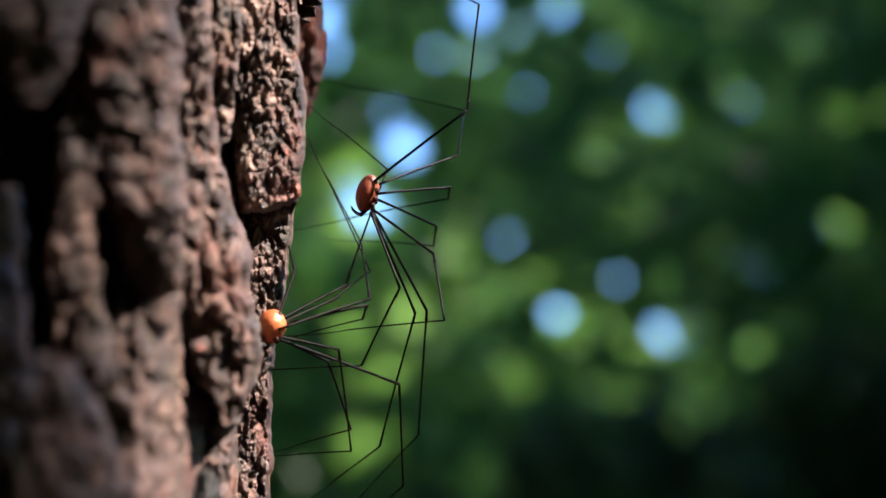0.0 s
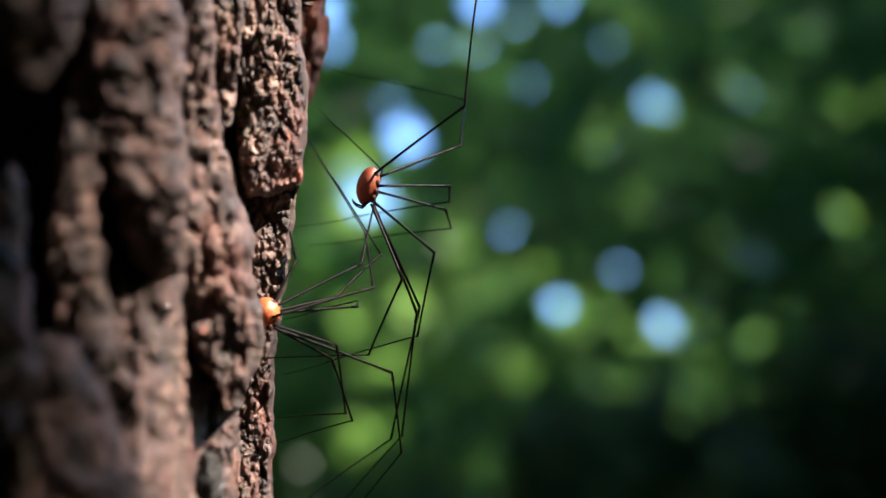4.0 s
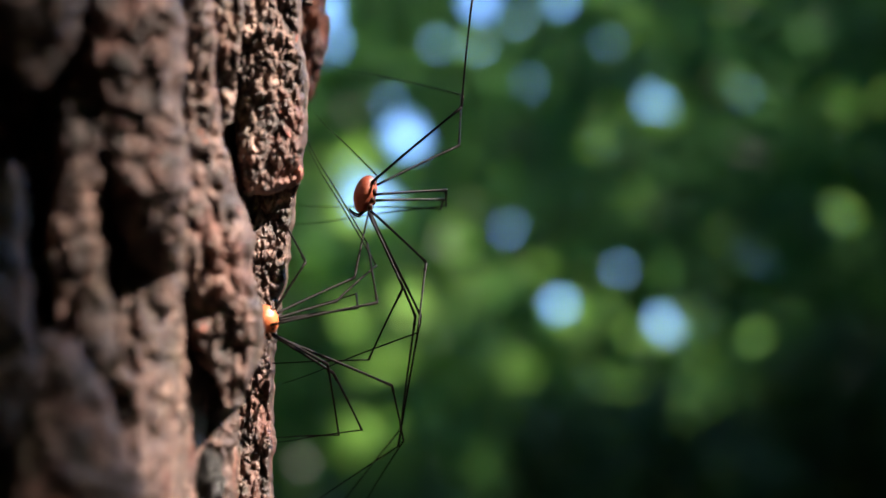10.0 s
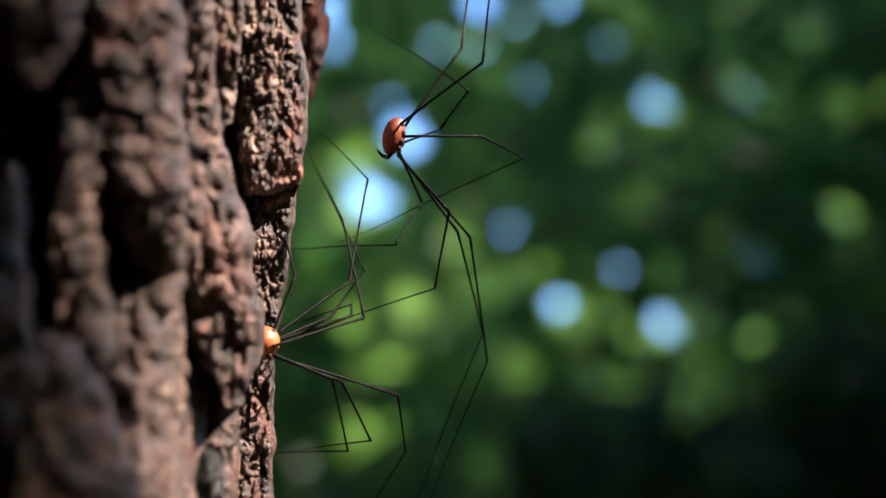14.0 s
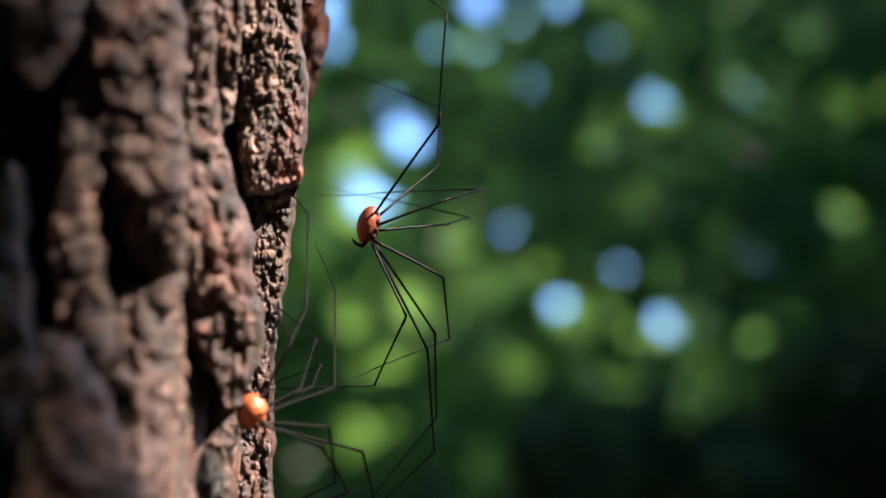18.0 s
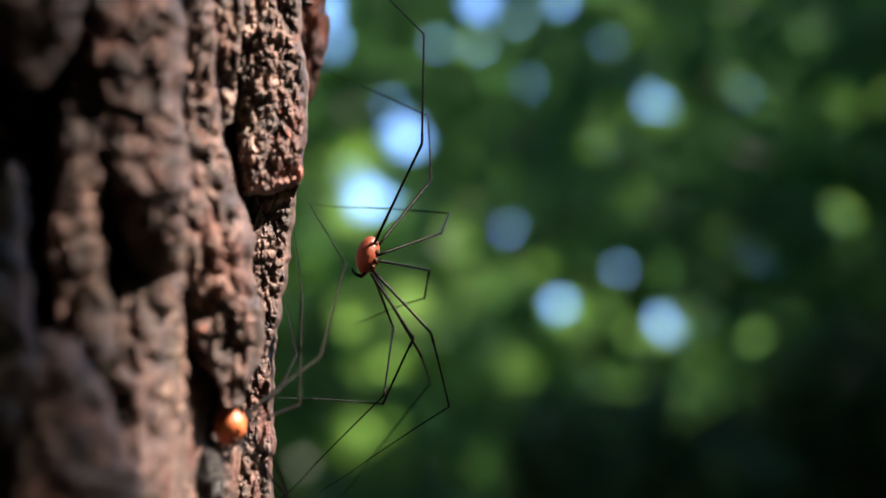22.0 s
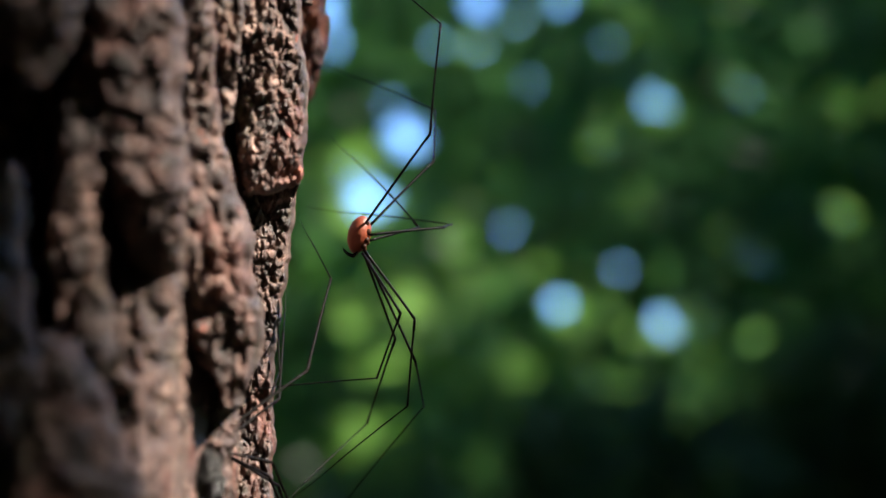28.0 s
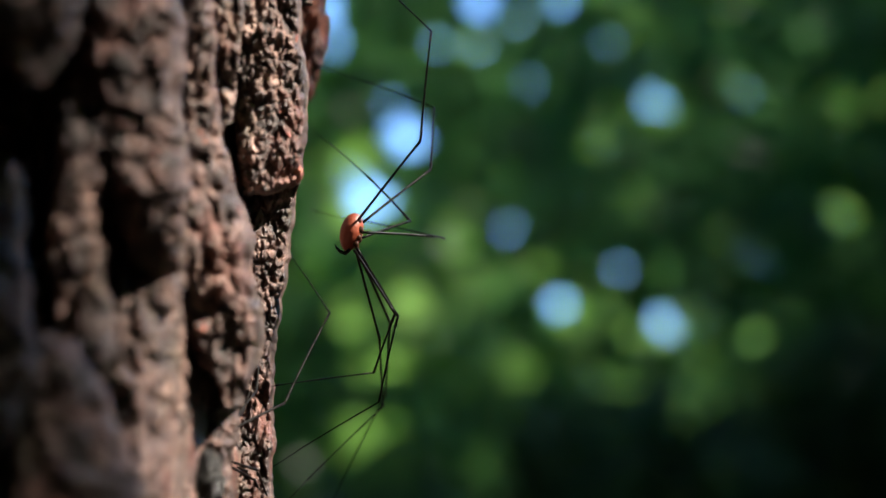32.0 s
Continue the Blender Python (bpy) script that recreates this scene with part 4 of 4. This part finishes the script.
FIRST_E = [
    (0, 37.1, -25.9, -76.7, -58, 159.2, -2.2),
    (1, 12.4, -30.1, 87.6, -35.8, 167.1, -3.4),
    (2, 29.5, -41.5, 114.9, -56.5, 141.8, -8.3),
    (3, 30.9, -42.7, 100.4, -48.4, 147.2, -9.5),
    (6, 39.4, -35.4, -103.9, -57.6, 147.1, -12.3),
    (9, 37.1, -33.7, -112.1, -64.5, 144, -9.1),
    (10, 39.4, -31.9, -101.1, -61.8, 147.6, -13.5),
    (11.3, 39.4, -31, -97.5, -53.5, 146.9, -12.3),
    (11.6, 27.2, -48.7, 89.9, -21.8, -145.7, -30.9),
    (12, 83.5, -14.6, -121.7, -30, 118.4, 6.2),
    (12.2, 87.9, -21.8, -116.8, -30.6, 127.4, 1.4),
    (12.4, 86.4, -11.3, -120.8, -36.8, 122.8, -1.9),
    (13, 83.4, -20.5, -118.6, -35.7, 132.5, 3.8),
    (14, 72.6, -26.4, -112.4, -38.6, 135.1, 6.1),
    (16.5, 8.2, -40, 79, -31, 142.4, -4.9),
    (17, 5.7, -31.1, 63.7, -40.3, 145.7, -15.8),
    (17.5, 38.9, 1, -85.5, -35.4, 134.2, -7.3),
    (18, 28.8, -20.9, 84.8, -36.9, -144.2, -22.3),
    (19, 28.7, -24.3, 88.9, -45, -128.6, -19.1),
    (20, 24.6, -30.5, 97.7, -55.4, -143.6, -17.1),
    (20.6, 18.2, -32, 88.7, -6.1, 179.9, -22.4),
    (21, 8.2, -34.4, 60.8, -64.6, 134.5, -28.8),
    (22, 9, -46.1, 71.5, -49.7, 153.2, -28),
    (23, 7.7, -41.7, 70.6, -61.5, 153.6, -29.2),
    (24, 27.3, -54, 140.6, -73.6, 141.4, -16.8),
    (25, 49.8, -51.6, 161.8, -70.9, -178.1, -27.5),
    (28, 15.1, -52.2, 107.3, -73.6, 143.1, -29.3),
    (29, 16.4, -63.3, 132, -71.2, 161.5, -30.2),
    (29.5, 12, -53.2, 117, -66.5, 158.1, -27.1),
    (30, 15.6, -60.6, 121.8, -57.6, 155.4, -19),
    (30.5, 38.8, -59.4, 141.5, -64.1, 162.5, -21.1),
    (31, 26.3, -65.3, 140.8, -65.2, 148.3, -14.8),
    (32, 44.1, -48, 152.8, -76, 151.9, -25),
]
FIRST_G = [
    (0, -18.7, -68.3, 140.6, -55.9, 168.3, -1.1),
    (1, 9.3, -69, 128.3, -49.5, -168.2, -3.5),
    (3, -17.5, -67.2, 130.3, -52.6, -166.8, -3.7),
    (6, -38.8, -61.5, 134.2, -56.1, 177.3, -1.5),
    (9, -35.8, -61.1, 130.3, -54.2, -175.3, -2.5),
    (10, -9.6, -65.1, 126.1, -47.8, -175.3, -2.9),
    (11.3, -24.6, -61.7, 129.1, -52.3, -175.3, -2.5),
    (11.6, -74.1, -84, 144.6, -34.5, -147.2, -12),
    (12, -20.6, -70.1, 124, -59.3, -165.6, -27.5),
    (12.2, -41.5, -70.3, 110.4, -68.7, 170.3, -19.2),
    (12.4, 25.1, -66.1, 140, -76.4, -179.1, -18.6),
    (13, -14.3, -52.5, 113.1, -53.5, -179, -16),
    (14, -24.2, -47.4, 105, -50.5, -179.2, -19),
    (16.5, -49.5, -63.2, 121.8, -39.2, -155.9, -17.5),
    (17, -36.6, -63, 120, -42.3, -152.1, -9.2),
    (17.5, -35.8, -60.6, 121.1, -45.4, -164, -6.7),
    (18, -19.9, -63.7, 121.4, -44.6, -156.3, -4.6),
    (19, -24.4, -62.8, 118.9, -42.1, -163.7, -7.4),
    (20, -26.8, -61.6, 119.6, -43.3, -147.4, -5.6),
    (20.6, -42.2, -59.9, 120.7, -38.2, -168.1, -9.7),
    (21, -43.3, -58.1, 118.2, -38.5, -162.3, -9.2),
    (22, -29.3, -54.3, 117.5, -40.8, -135.6, -1.7),
    (23, -34.8, -50.9, 113, -39.7, -164.3, -1.3),
    (24, -39, -49.7, 113.1, -38, -143.1, -4.5),
    (25, -39.2, -51.8, 111.4, -37.6, -163.9, -7),
    (28, -42.2, -51.6, 110.9, -39, -163.4, -6.8),
    (29, -41.8, -45.7, 108.6, -39.6, -148.5, -6.6),
    (29.5, -39.1, -50.6, 110.7, -36.6, -163.6, -6.2),
    (30.5, -41.7, -45.7, 108.9, -38.9, -163.3, -6.8),
    (31, -35, -48.8, 112.5, -37.8, -146.2, -7.8),
    (32, -34.9, -53.6, 107.9, -34, -165.2, -9.2),
]
FIRST_H = [
    (0, 54.9, -51.2, 120.3, -60.3, 136, -25),
    (1, 45.8, -61.4, 102, -38.9, 145, -31.5),
    (3, 49, -54.1, 110.6, -56.9, 140.6, -25.4),
    (6, 49.1, -50.9, 119.7, -63, 140.8, -26.2),
    (9, 48.4, -52.6, 110.2, -57, 143.1, -27.4),
    (10, 42.7, -54.4, 106.9, -56.6, 144.8, -25.7),
    (11.3, 46.3, -50.3, 108.2, -54.6, 144.8, -27.6),
    (12, 53.6, -30.2, 71.4, -44.1, -122.7, -56.3),
    (12.2, 10.3, -48.2, 79.8, -43, 116.9, -46.5),
    (13, 19.6, -46.5, 41.3, -79.4, 116.3, -39.6),
    (14, 40.6, -37.3, 78.2, -51.1, 123.1, -50.4),
    (16.5, 50.9, -15.8, -77.7, -34.1, 145.2, -61),
    (17, 49.2, -28.1, 79.6, -37.8, -134.9, -43.9),
    (17.5, 13.8, -59.6, 85.1, -28.1, 124.5, -30.5),
    (18, 15, -61.7, 86.8, -37.8, 122.6, -22.9),
    (19, 67.6, -43, 107.3, -56.4, -136.2, -32.3),
    (20, 20.1, -68.3, 86.8, -37.8, 122.6, -22.9),
    (20.6, 47.4, -48.1, 81.4, -44.9, -131.2, -36.7),
    (21, 50.9, -53.6, 87.5, -3.4, -141.3, -43.6),
    (22, 80, -18.7, -93.4, -35.3, 130.2, -28.4),
    (23, 76.4, -22.7, -100.1, -54.4, 133.6, -24.1),
    (24, 67.7, -29.3, -82.1, -39.8, 137.6, -32.8),
    (25, 61.5, -37.2, 86.4, -21.2, -151.1, -45.4),
    (28, 71.2, -38.1, 104.4, -29.7, -130.6, -36.1),
    (29, 74.2, -38.1, 89.4, -17.5, -146.2, -41.6),
    (29.5, 74.6, -36.5, 88.8, -38.9, -140.5, -31.5),
    (30, 73.9, -42, 88.4, -21.4, -146.2, -41.6),
    (30.5, 75.6, -33.8, -82.4, -48, 137.5, -25.7),
    (31, 70.8, -32.6, 86.4, -15.7, -146.2, -41.6),
    (32, 76.1, -39.9, 89.7, -21.2, -146.2, -41.6),
]
FIRST_I = [
    (0, 45.8, -50, 95.8, -52.1, 127.2, -28.6),
    (1, 52.6, -44.5, 93, -54.8, 128.5, -28.8),
    (3, 39, -62.1, 101.4, -51.8, 120.6, -24.5),
    (6, 57.6, -53, 95.7, -48.3, 125, -30.8),
    (9, 49.3, -58.7, 98.5, -44.3, 122.7, -30.6),
    (10, 51.2, -53.7, 99.2, -44.6, 123.5, -30.7),
    (11.3, 55, -52.2, 97.6, -41.2, 123.7, -32.9),
    (12, 52.5, -34.1, 75.2, -22.3, 114.7, -54.7),
    (13, 28, -49.8, 79, -48.4, 123.1, -50),
    (14, 54.7, -31.9, 76.5, -36.9, 169.9, -67.4),
    (16.5, 56, -48.4, 85.8, -28.6, 131.4, -39.8),
    (17, 44.3, -53.6, 85.1, -26, 131.9, -37.6),
    (17.5, 47.1, -12, 82.6, -27.2, 175, -57.3),
    (18, 45.1, -43.7, 89.6, -29.1, 127.7, -33.4),
    (19, 65.8, -41.8, 88.7, -29.4, 129.7, -35.9),
    (20, 59.2, -18.6, 92, -19.5, 147.3, -46),
    (20.6, 50.5, -31.9, 87.3, -26.3, 147.3, -46),
    (22, 60.4, -37, 86.4, -3.6, 139, -41),
    (23, 70.2, -37.3, 90, -21.8, 126.5, -31.9),
    (24, 67.7, -29.6, 83.8, -27.2, 126.5, -31.9),
    (25, 24.3, -60.5, 89.3, -16, 134.9, -35.5),
    (28, 16.6, -63.9, 87, -11.1, 139.5, -39.9),
    (29.5, 71.7, -33.1, 90.9, -26.9, 124.6, -36),
    (31, 73.1, -10.2, 103.1, -8.3, 125.1, -45.4),
    (32, 72.7, -28.9, 93.1, -23.9, 125.1, -45.4),
]
SECOND_WAY = [  # seconds, centre of the body in metres
    (0, -0.0252, 0.4115, 1.5135),
    (0.5, -0.0252, 0.4115, 1.5130),
    (1, -0.0253, 0.4115, 1.5124),
    (1.5, -0.0253, 0.4116, 1.5117),
    (2, -0.0254, 0.4116, 1.5113),
    (2.5, -0.0260, 0.4113, 1.5122),
    (3, -0.0261, 0.4111, 1.5127),
    (3.5, -0.0263, 0.4109, 1.5129),
    (4.5, -0.0265, 0.4107, 1.5126),
    (6, -0.0267, 0.4105, 1.5124),
    (7, -0.0267, 0.4104, 1.5125),
    (8, -0.0271, 0.4102, 1.5125),
    (9, -0.0271, 0.4101, 1.5127),
    (9.6, -0.0269, 0.4100, 1.5128),
    (10, -0.0266, 0.4101, 1.5113),
    (10.5, -0.0265, 0.4103, 1.5103),
    (11, -0.0266, 0.4103, 1.5097),
    (11.3, -0.0267, 0.4102, 1.5102),
    (12, -0.0269, 0.4101, 1.5101),
    (13, -0.0269, 0.4100, 1.5100),
    (13.5, -0.0267, 0.4100, 1.5091),
    (14, -0.0264, 0.4101, 1.5081),
    (14.5, -0.0262, 0.4076, 1.5059),
    (15.5, -0.0260, 0.4022, 1.5035),
    (16.5, -0.0259, 0.3968, 1.5015),
    (17, -0.0268, 0.3944, 1.4989),
    (17.5, -0.0268, 0.3919, 1.4964),
    (18, -0.0267, 0.3874, 1.4953),
    (19, -0.0272, 0.3782, 1.4935),
    (20, -0.0281, 0.3779, 1.4931),
    (20.6, -0.0283, 0.3778, 1.4924),
    (22, -0.0289, 0.3774, 1.4921),
    (23, -0.0295, 0.3815, 1.4923),
    (24, -0.0303, 0.3855, 1.4922),
    (25, -0.0310, 0.3896, 1.4921),
    (26.5, -0.0315, 0.3926, 1.4923),
    (28, -0.0326, 0.3957, 1.4922),
    (29.5, -0.0336, 0.4002, 1.4923),
    (32, -0.0344, 0.4038, 1.4923),
]
SECOND_A = [
    (0, 55.8, 24.4, 43.9, 66.3, 148.6, 39.2),
    (1, 40.7, 30.7, 73.5, 58.3, 135, 35.1),
    (6, 38.9, 27.4, 78.1, 51.1, 133.8, 41.5),
    (12, 46.4, 26.5, 71.8, 59.3, 132.3, 40.2),
    (14, 45.3, 32.9, 77.1, 58.7, 123.2, 35.7),
    (16.5, 57, 20.9, -76.3, 78.6, 113, 33),
    (17, 50.9, 43.7, 87.1, 53.7, 104.5, 29.2),
    (17.5, 53.7, 52.7, 91.8, 50.1, 109.6, 31.4),
    (18, 58.1, 53, 91.6, 51.1, 107.4, 25.9),
    (19, 61.6, 53.1, 92.6, 48.5, 105.7, 28.2),
    (20, 52, 33.1, 76.1, 49.3, 112.8, 32.9),
    (20.6, 46.1, 35.3, 77.7, 49.5, 116.2, 35),
    (21, 47.2, 33.5, 77.3, 46, 115.6, 36.3),
    (22, 47.5, 32.9, 78.1, 47.4, 113.4, 37.8),
    (23, 48, 33.2, 75.3, 51.5, 111.9, 35.4),
    (24, 46.1, 33.3, 78.4, 45.3, 111.5, 41.3),
    (25, 44.8, 34.3, 78.1, 46.5, 111.2, 32.8),
    (28, 41.1, 33.8, 78.5, 48.5, 111, 37.4),
    (29, 50.5, 18.2, 62.5, 45.8, 110.3, 33.9),
    (29.5, 51.6, 21, 62.4, 44.6, 131.8, 46.7),
    (30, 54.7, 19.2, 63.2, 45.3, 124.1, 47.3),
    (30.5, 55.2, 21.1, 64.3, 45.9, 121.8, 44.5),
    (31, 56.6, 19.9, 65.3, 45.6, 120.6, 44.4),
    (32, 56.7, 22, 64.5, 47.6, 119.8, 40),
]
SECOND_B = [
    (0, 50.1, 23.6, 66.7, 25.9, -164.7, 64.4),
    (1, 57, 25.3, 61.4, 41.8, 129.4, 54.8),
    (6, 39.5, 14.7, 55.8, 32.1, 165.7, 56.4),
    (12, 40.6, 23.1, 66, 29.8, 142.4, 57.7),
    (14, 46.9, 22.8, 66.3, 36.4, 146, 61.6),
    (16.5, 43.4, 22.5, 83.7, 34.3, 124.6, 21.2),
    (17, 51.4, 20.2, 81.5, 38.5, 116.7, 20.9),
    (17.5, 67.1, 16.4, 77, 39.8, 117.5, 28.3),
    (18, 66.3, 18.7, 81, 37.6, 118.5, 25.7),
    (19, 70.8, 21.7, 79, 33.2, 116.8, 27.5),
    (20.6, 65.9, 26.4, 82.9, 26.4, 107.4, 26.7),
    (21, 65.7, 23.1, 82.4, 31.4, 104, 29.1),
    (22, 64.4, 27.7, 83, 26.4, 99.4, 31.4),
    (25, 57, 32.2, 88.3, 21.8, 98.5, 46.9),
    (28, 53.7, 33.5, 88.4, 20.3, 95.4, 44.7),
    (32, 73.1, 26.5, 86, 28, 99.1, 53.6),
]
SECOND_C = [
    (0, 41.4, 20.2, 97.2, 38.6, -168.2, 62.1),
    (1, 44.3, 19.3, 95.7, 42.4, 165.6, 61.8),
    (6, 28.8, 20.8, 97.2, 35.8, 156, 55.6),
    (9, 31.4, 13.3, 100.7, 43.7, 148.8, 56.7),
    (10, 31.3, 14.8, 98.2, 40.3, -175.8, 59.7),
    (12, 41.4, 13.2, 122.5, 67, 110.2, 37.6),
    (14, 41.7, 18.7, 123.8, 67.9, 109, 37.6),
    (16.5, 41.5, 24.4, 133, 73.8, 107.5, 41),
    (17, 43.4, 21, 103.2, 66, 116.2, 51.4),
    (17.5, 51.5, 20.8, 95.8, 63.2, 110.2, 39.9),
    (18, 56.6, 17.6, 92.3, 62.3, 104.7, 33.7),
    (19, 59.8, 17.9, 91.5, 63.7, 102.2, 39),
    (20.6, 64.9, 15.8, 90.3, 69.8, 97.9, 36),
    (21, 66.5, 16.2, 84.4, 69.8, 98.1, 38.9),
    (22, 65.4, 16.8, 90.5, 69.7, 98.5, 41.9),
    (23, 67.5, 16.5, 87.3, 68.1, 98.3, 45.4),
    (24, 68.8, 23.5, 79.5, 64.1, 98.3, 36.6),
    (25, 68.6, 25.2, 88.1, 48.7, 93.8, 30.8),
    (28, 64.4, 26, 90.9, 40.7, 91.9, 30.9),
    (30.5, 72.7, 29.7, 87.2, 36.5, 94.4, 54.7),
    (32, 70.6, 33.4, 89.1, 46.8, 94.2, 44.2),
]
SECOND_D = [
    (0, 40, -4.7, 78.9, -58.8, 146.2, 0.9),
    (1, 37.9, -4.6, 82.8, -52.5, 140.7, 1.4),
    (6, 35.2, -13.8, 87, -19.2, 139.9, 2.3),
    (12, 41.2, -17.7, 84.2, -37.3, 136.1, 3.2),
    (14, 38.1, -14.6, 82, -33.9, 144, 2.8),
    (16.5, 41.1, -8.6, 86.4, -29.9, 136.3, -6.8),
    (17, 39.1, -11.8, 87.5, -23.3, 128.1, -11),
    (19, 41, 1.9, 83.7, -19.2, 131.2, -16.7),
    (23, 58.2, -4.5, 81.4, -17, 128.1, -14),
    (32, 59.3, -5.3, 82.4, -21.8, 122.6, -8.7),
]
SECOND_E = [
    (0, 60, -7.5, 73.1, -40.2, 137.7, -7.4),
    (1, 59.7, -6.5, 75.5, -40.2, 135.6, -5.8),
    (6, 48.1, -15.6, 76.7, -32.7, 144.7, -9.4),
    (12, 46.6, -16.3, 68.9, -30.9, 147.7, -0.7),
    (14, 43.9, -10.9, 69.5, -33.1, 147.5, -2.5),
    (16.5, 45.9, -6.2, 70.6, -25.9, 142.6, -13.6),
    (17, 44.6, -8.8, 73.7, -20.1, 136.1, -13.2),
    (19, 66.6, -14.2, 78.6, -21.6, 128, -12.8),
    (23, 68.2, -10.9, 82.7, -18.3, 122.3, -12.7),
    (32, 67.7, -8.6, 82.1, -23.7, 123.9, -8),
]
SECOND_F = [
    (0, 36.9, -12.7, 87.1, -55.8, 124.3, -22.7),
    (1, 39.2, -9.6, 87.7, -41.3, 125.2, -28.8),
    (6, 36.7, -13.1, 84.5, -36.3, 128.7, -35.2),
    (12, 36.2, -14, 84.3, -17.6, 113.3, -29.7),
    (14, 34.5, -10.9, 86.5, -23.1, 114.2, -28.3),
    (16.5, 34.5, -5.8, 85.5, -27.3, 115.4, -24.7),
    (17, 37.3, -4, 87.4, -21, 114.6, -24.6),
    (18, 52, -5.1, 85.1, -19.8, 120.5, -22.1),
    (19, 54.9, -7, 85.2, -25.4, 124, -14),
    (20.6, 58.4, -15.7, 87.9, -18.2, 118.1, -6.5),
    (23, 75.4, -14.7, 87, -23.4, 119.3, -6.8),
    (32, 73.5, -2.9, 84, -21.6, 121.4, -12.5),
]
SECOND_G = [
    (0, 24.1, 16, 95.7, -4.3, 156.3, -9.5),
    (6, 36.1, 7.7, 88.6, 20.4, 147.8, -7.2),
    (12, 25.4, 16.7, 93, 22, 147.7, -10.1),
    (14, 34, 20.4, 92, 19.2, 143.2, -9.7),
    (16.5, 63.3, 14.9, 87.1, 23.3, 131.7, -4.9),
    (19, 68, 11.5, 82.6, 21.6, 130, -5),
    (32, 79, 12, 88.8, 22, 112.8, -1.4),
]
SECOND_H = [
    (0, 62.9, 58.6, 105.2, 44.7, 110.3, 18),
    (14, 14.3, 69.2, 104.9, 43.9, 110.1, 17.6),
    (19, 49.5, 50.2, 103.6, 39.5, 109, 15.5),
    (32, 52.5, 48.3, 100, 41.2, 102.4, 15.5),
]


def between(rows, t):
    """The row at t, between its neighbours, with an eased step."""
    for a, b in zip(rows, rows[1:]):
        if t <= b[0]:
            u = min(1, max(0, (t - a[0]) / (b[0] - a[0])))
            return a, b, u
    return rows[-1], rows[-1], 0.0


def place_at(way, t):
    a, b, u = between(way, t)
    return Vector(a[1:4]).lerp(Vector(b[1:4]), u)


def heading(az, el):
    a, e = radians(az), radians(el)
    return Vector((math.cos(a) * math.cos(e), math.sin(a) * math.cos(e), math.sin(e)))


def joints(row, hip, lengths):
    p = [hip]
    for k in range(3):
        p.append(p[-1] + heading(row[1 + 2 * k], row[2 + 2 * k]) * lengths[k] * MM)
    return p


def leg_at(rows, way, hip, lengths, t):
    """The leg's four joints at t: feet stay where they stand while the body rides on the legs."""
    a, b, u = between(rows, t)
    u = u * u * (3 - 2 * u)
    pa = joints(a, place_at(way, a[0]) + hip, lengths)
    pb = joints(b, place_at(way, b[0]) + hip, lengths)
    p = [q.lerp(w, u) for q, w in zip(pa, pb)]
    p[0] = place_at(way, t) + hip
    foot = p[3].copy()
    for _ in range(12):
        p[3] = foot.copy()
        for k in (2, 1, 0):
            if k:
                p[k] = p[k + 1] + (p[k] - p[k + 1]).normalized() * lengths[k] * MM
        for k in (0, 1, 2):
            p[k + 1] = p[k] + (p[k + 1] - p[k]).normalized() * lengths[k] * MM
    return p


def motions():
    for root, parts, way, hips, lengths, tables in (
            (FIRST, FIRST_PARTS, FIRST_WAY, FIRST_HIPS, FIRST_LEGS,
             (FIRST_A, FIRST_B, FIRST_C, FIRST_D, FIRST_E, FIRST_G, FIRST_H, FIRST_I)),
            (SECOND, SECOND_PARTS, SECOND_WAY, SECOND_HIPS, SECOND_LEGS,
             (SECOND_A, SECOND_B, SECOND_C, SECOND_D, SECOND_E, SECOND_F, SECOND_G, SECOND_H))):
        times = [w[0] for w in way]
        walk(root, [(t, Matrix.Translation(place_at(way, t))) for t in times])
        for leg, hip, length, rows in zip(parts, hips, lengths, tables):
            h = Vector(hip) * MM
            ways = [[] for _ in leg]
            for t in sorted(set(times) | {r[0] for r in rows}):
                base = place_at(way, t)
                p = [q - base for q in leg_at(rows, way, h, length, t)]
                d = [(b - a).normalized() for a, b in zip(p, p[1:])]
                poses = (toward(p[0], d[0]), toward(p[1], d[1]), toward(p[1], d[1]),
                         toward(p[2], d[2]), toward(p[2] + d[2] * length[2] * MM * 0.6, d[2]))
                for w, m in zip(ways, poses):
                    w.append((t, m))
            for piece, w in zip(leg, ways):
                walk(piece, w)


motions()
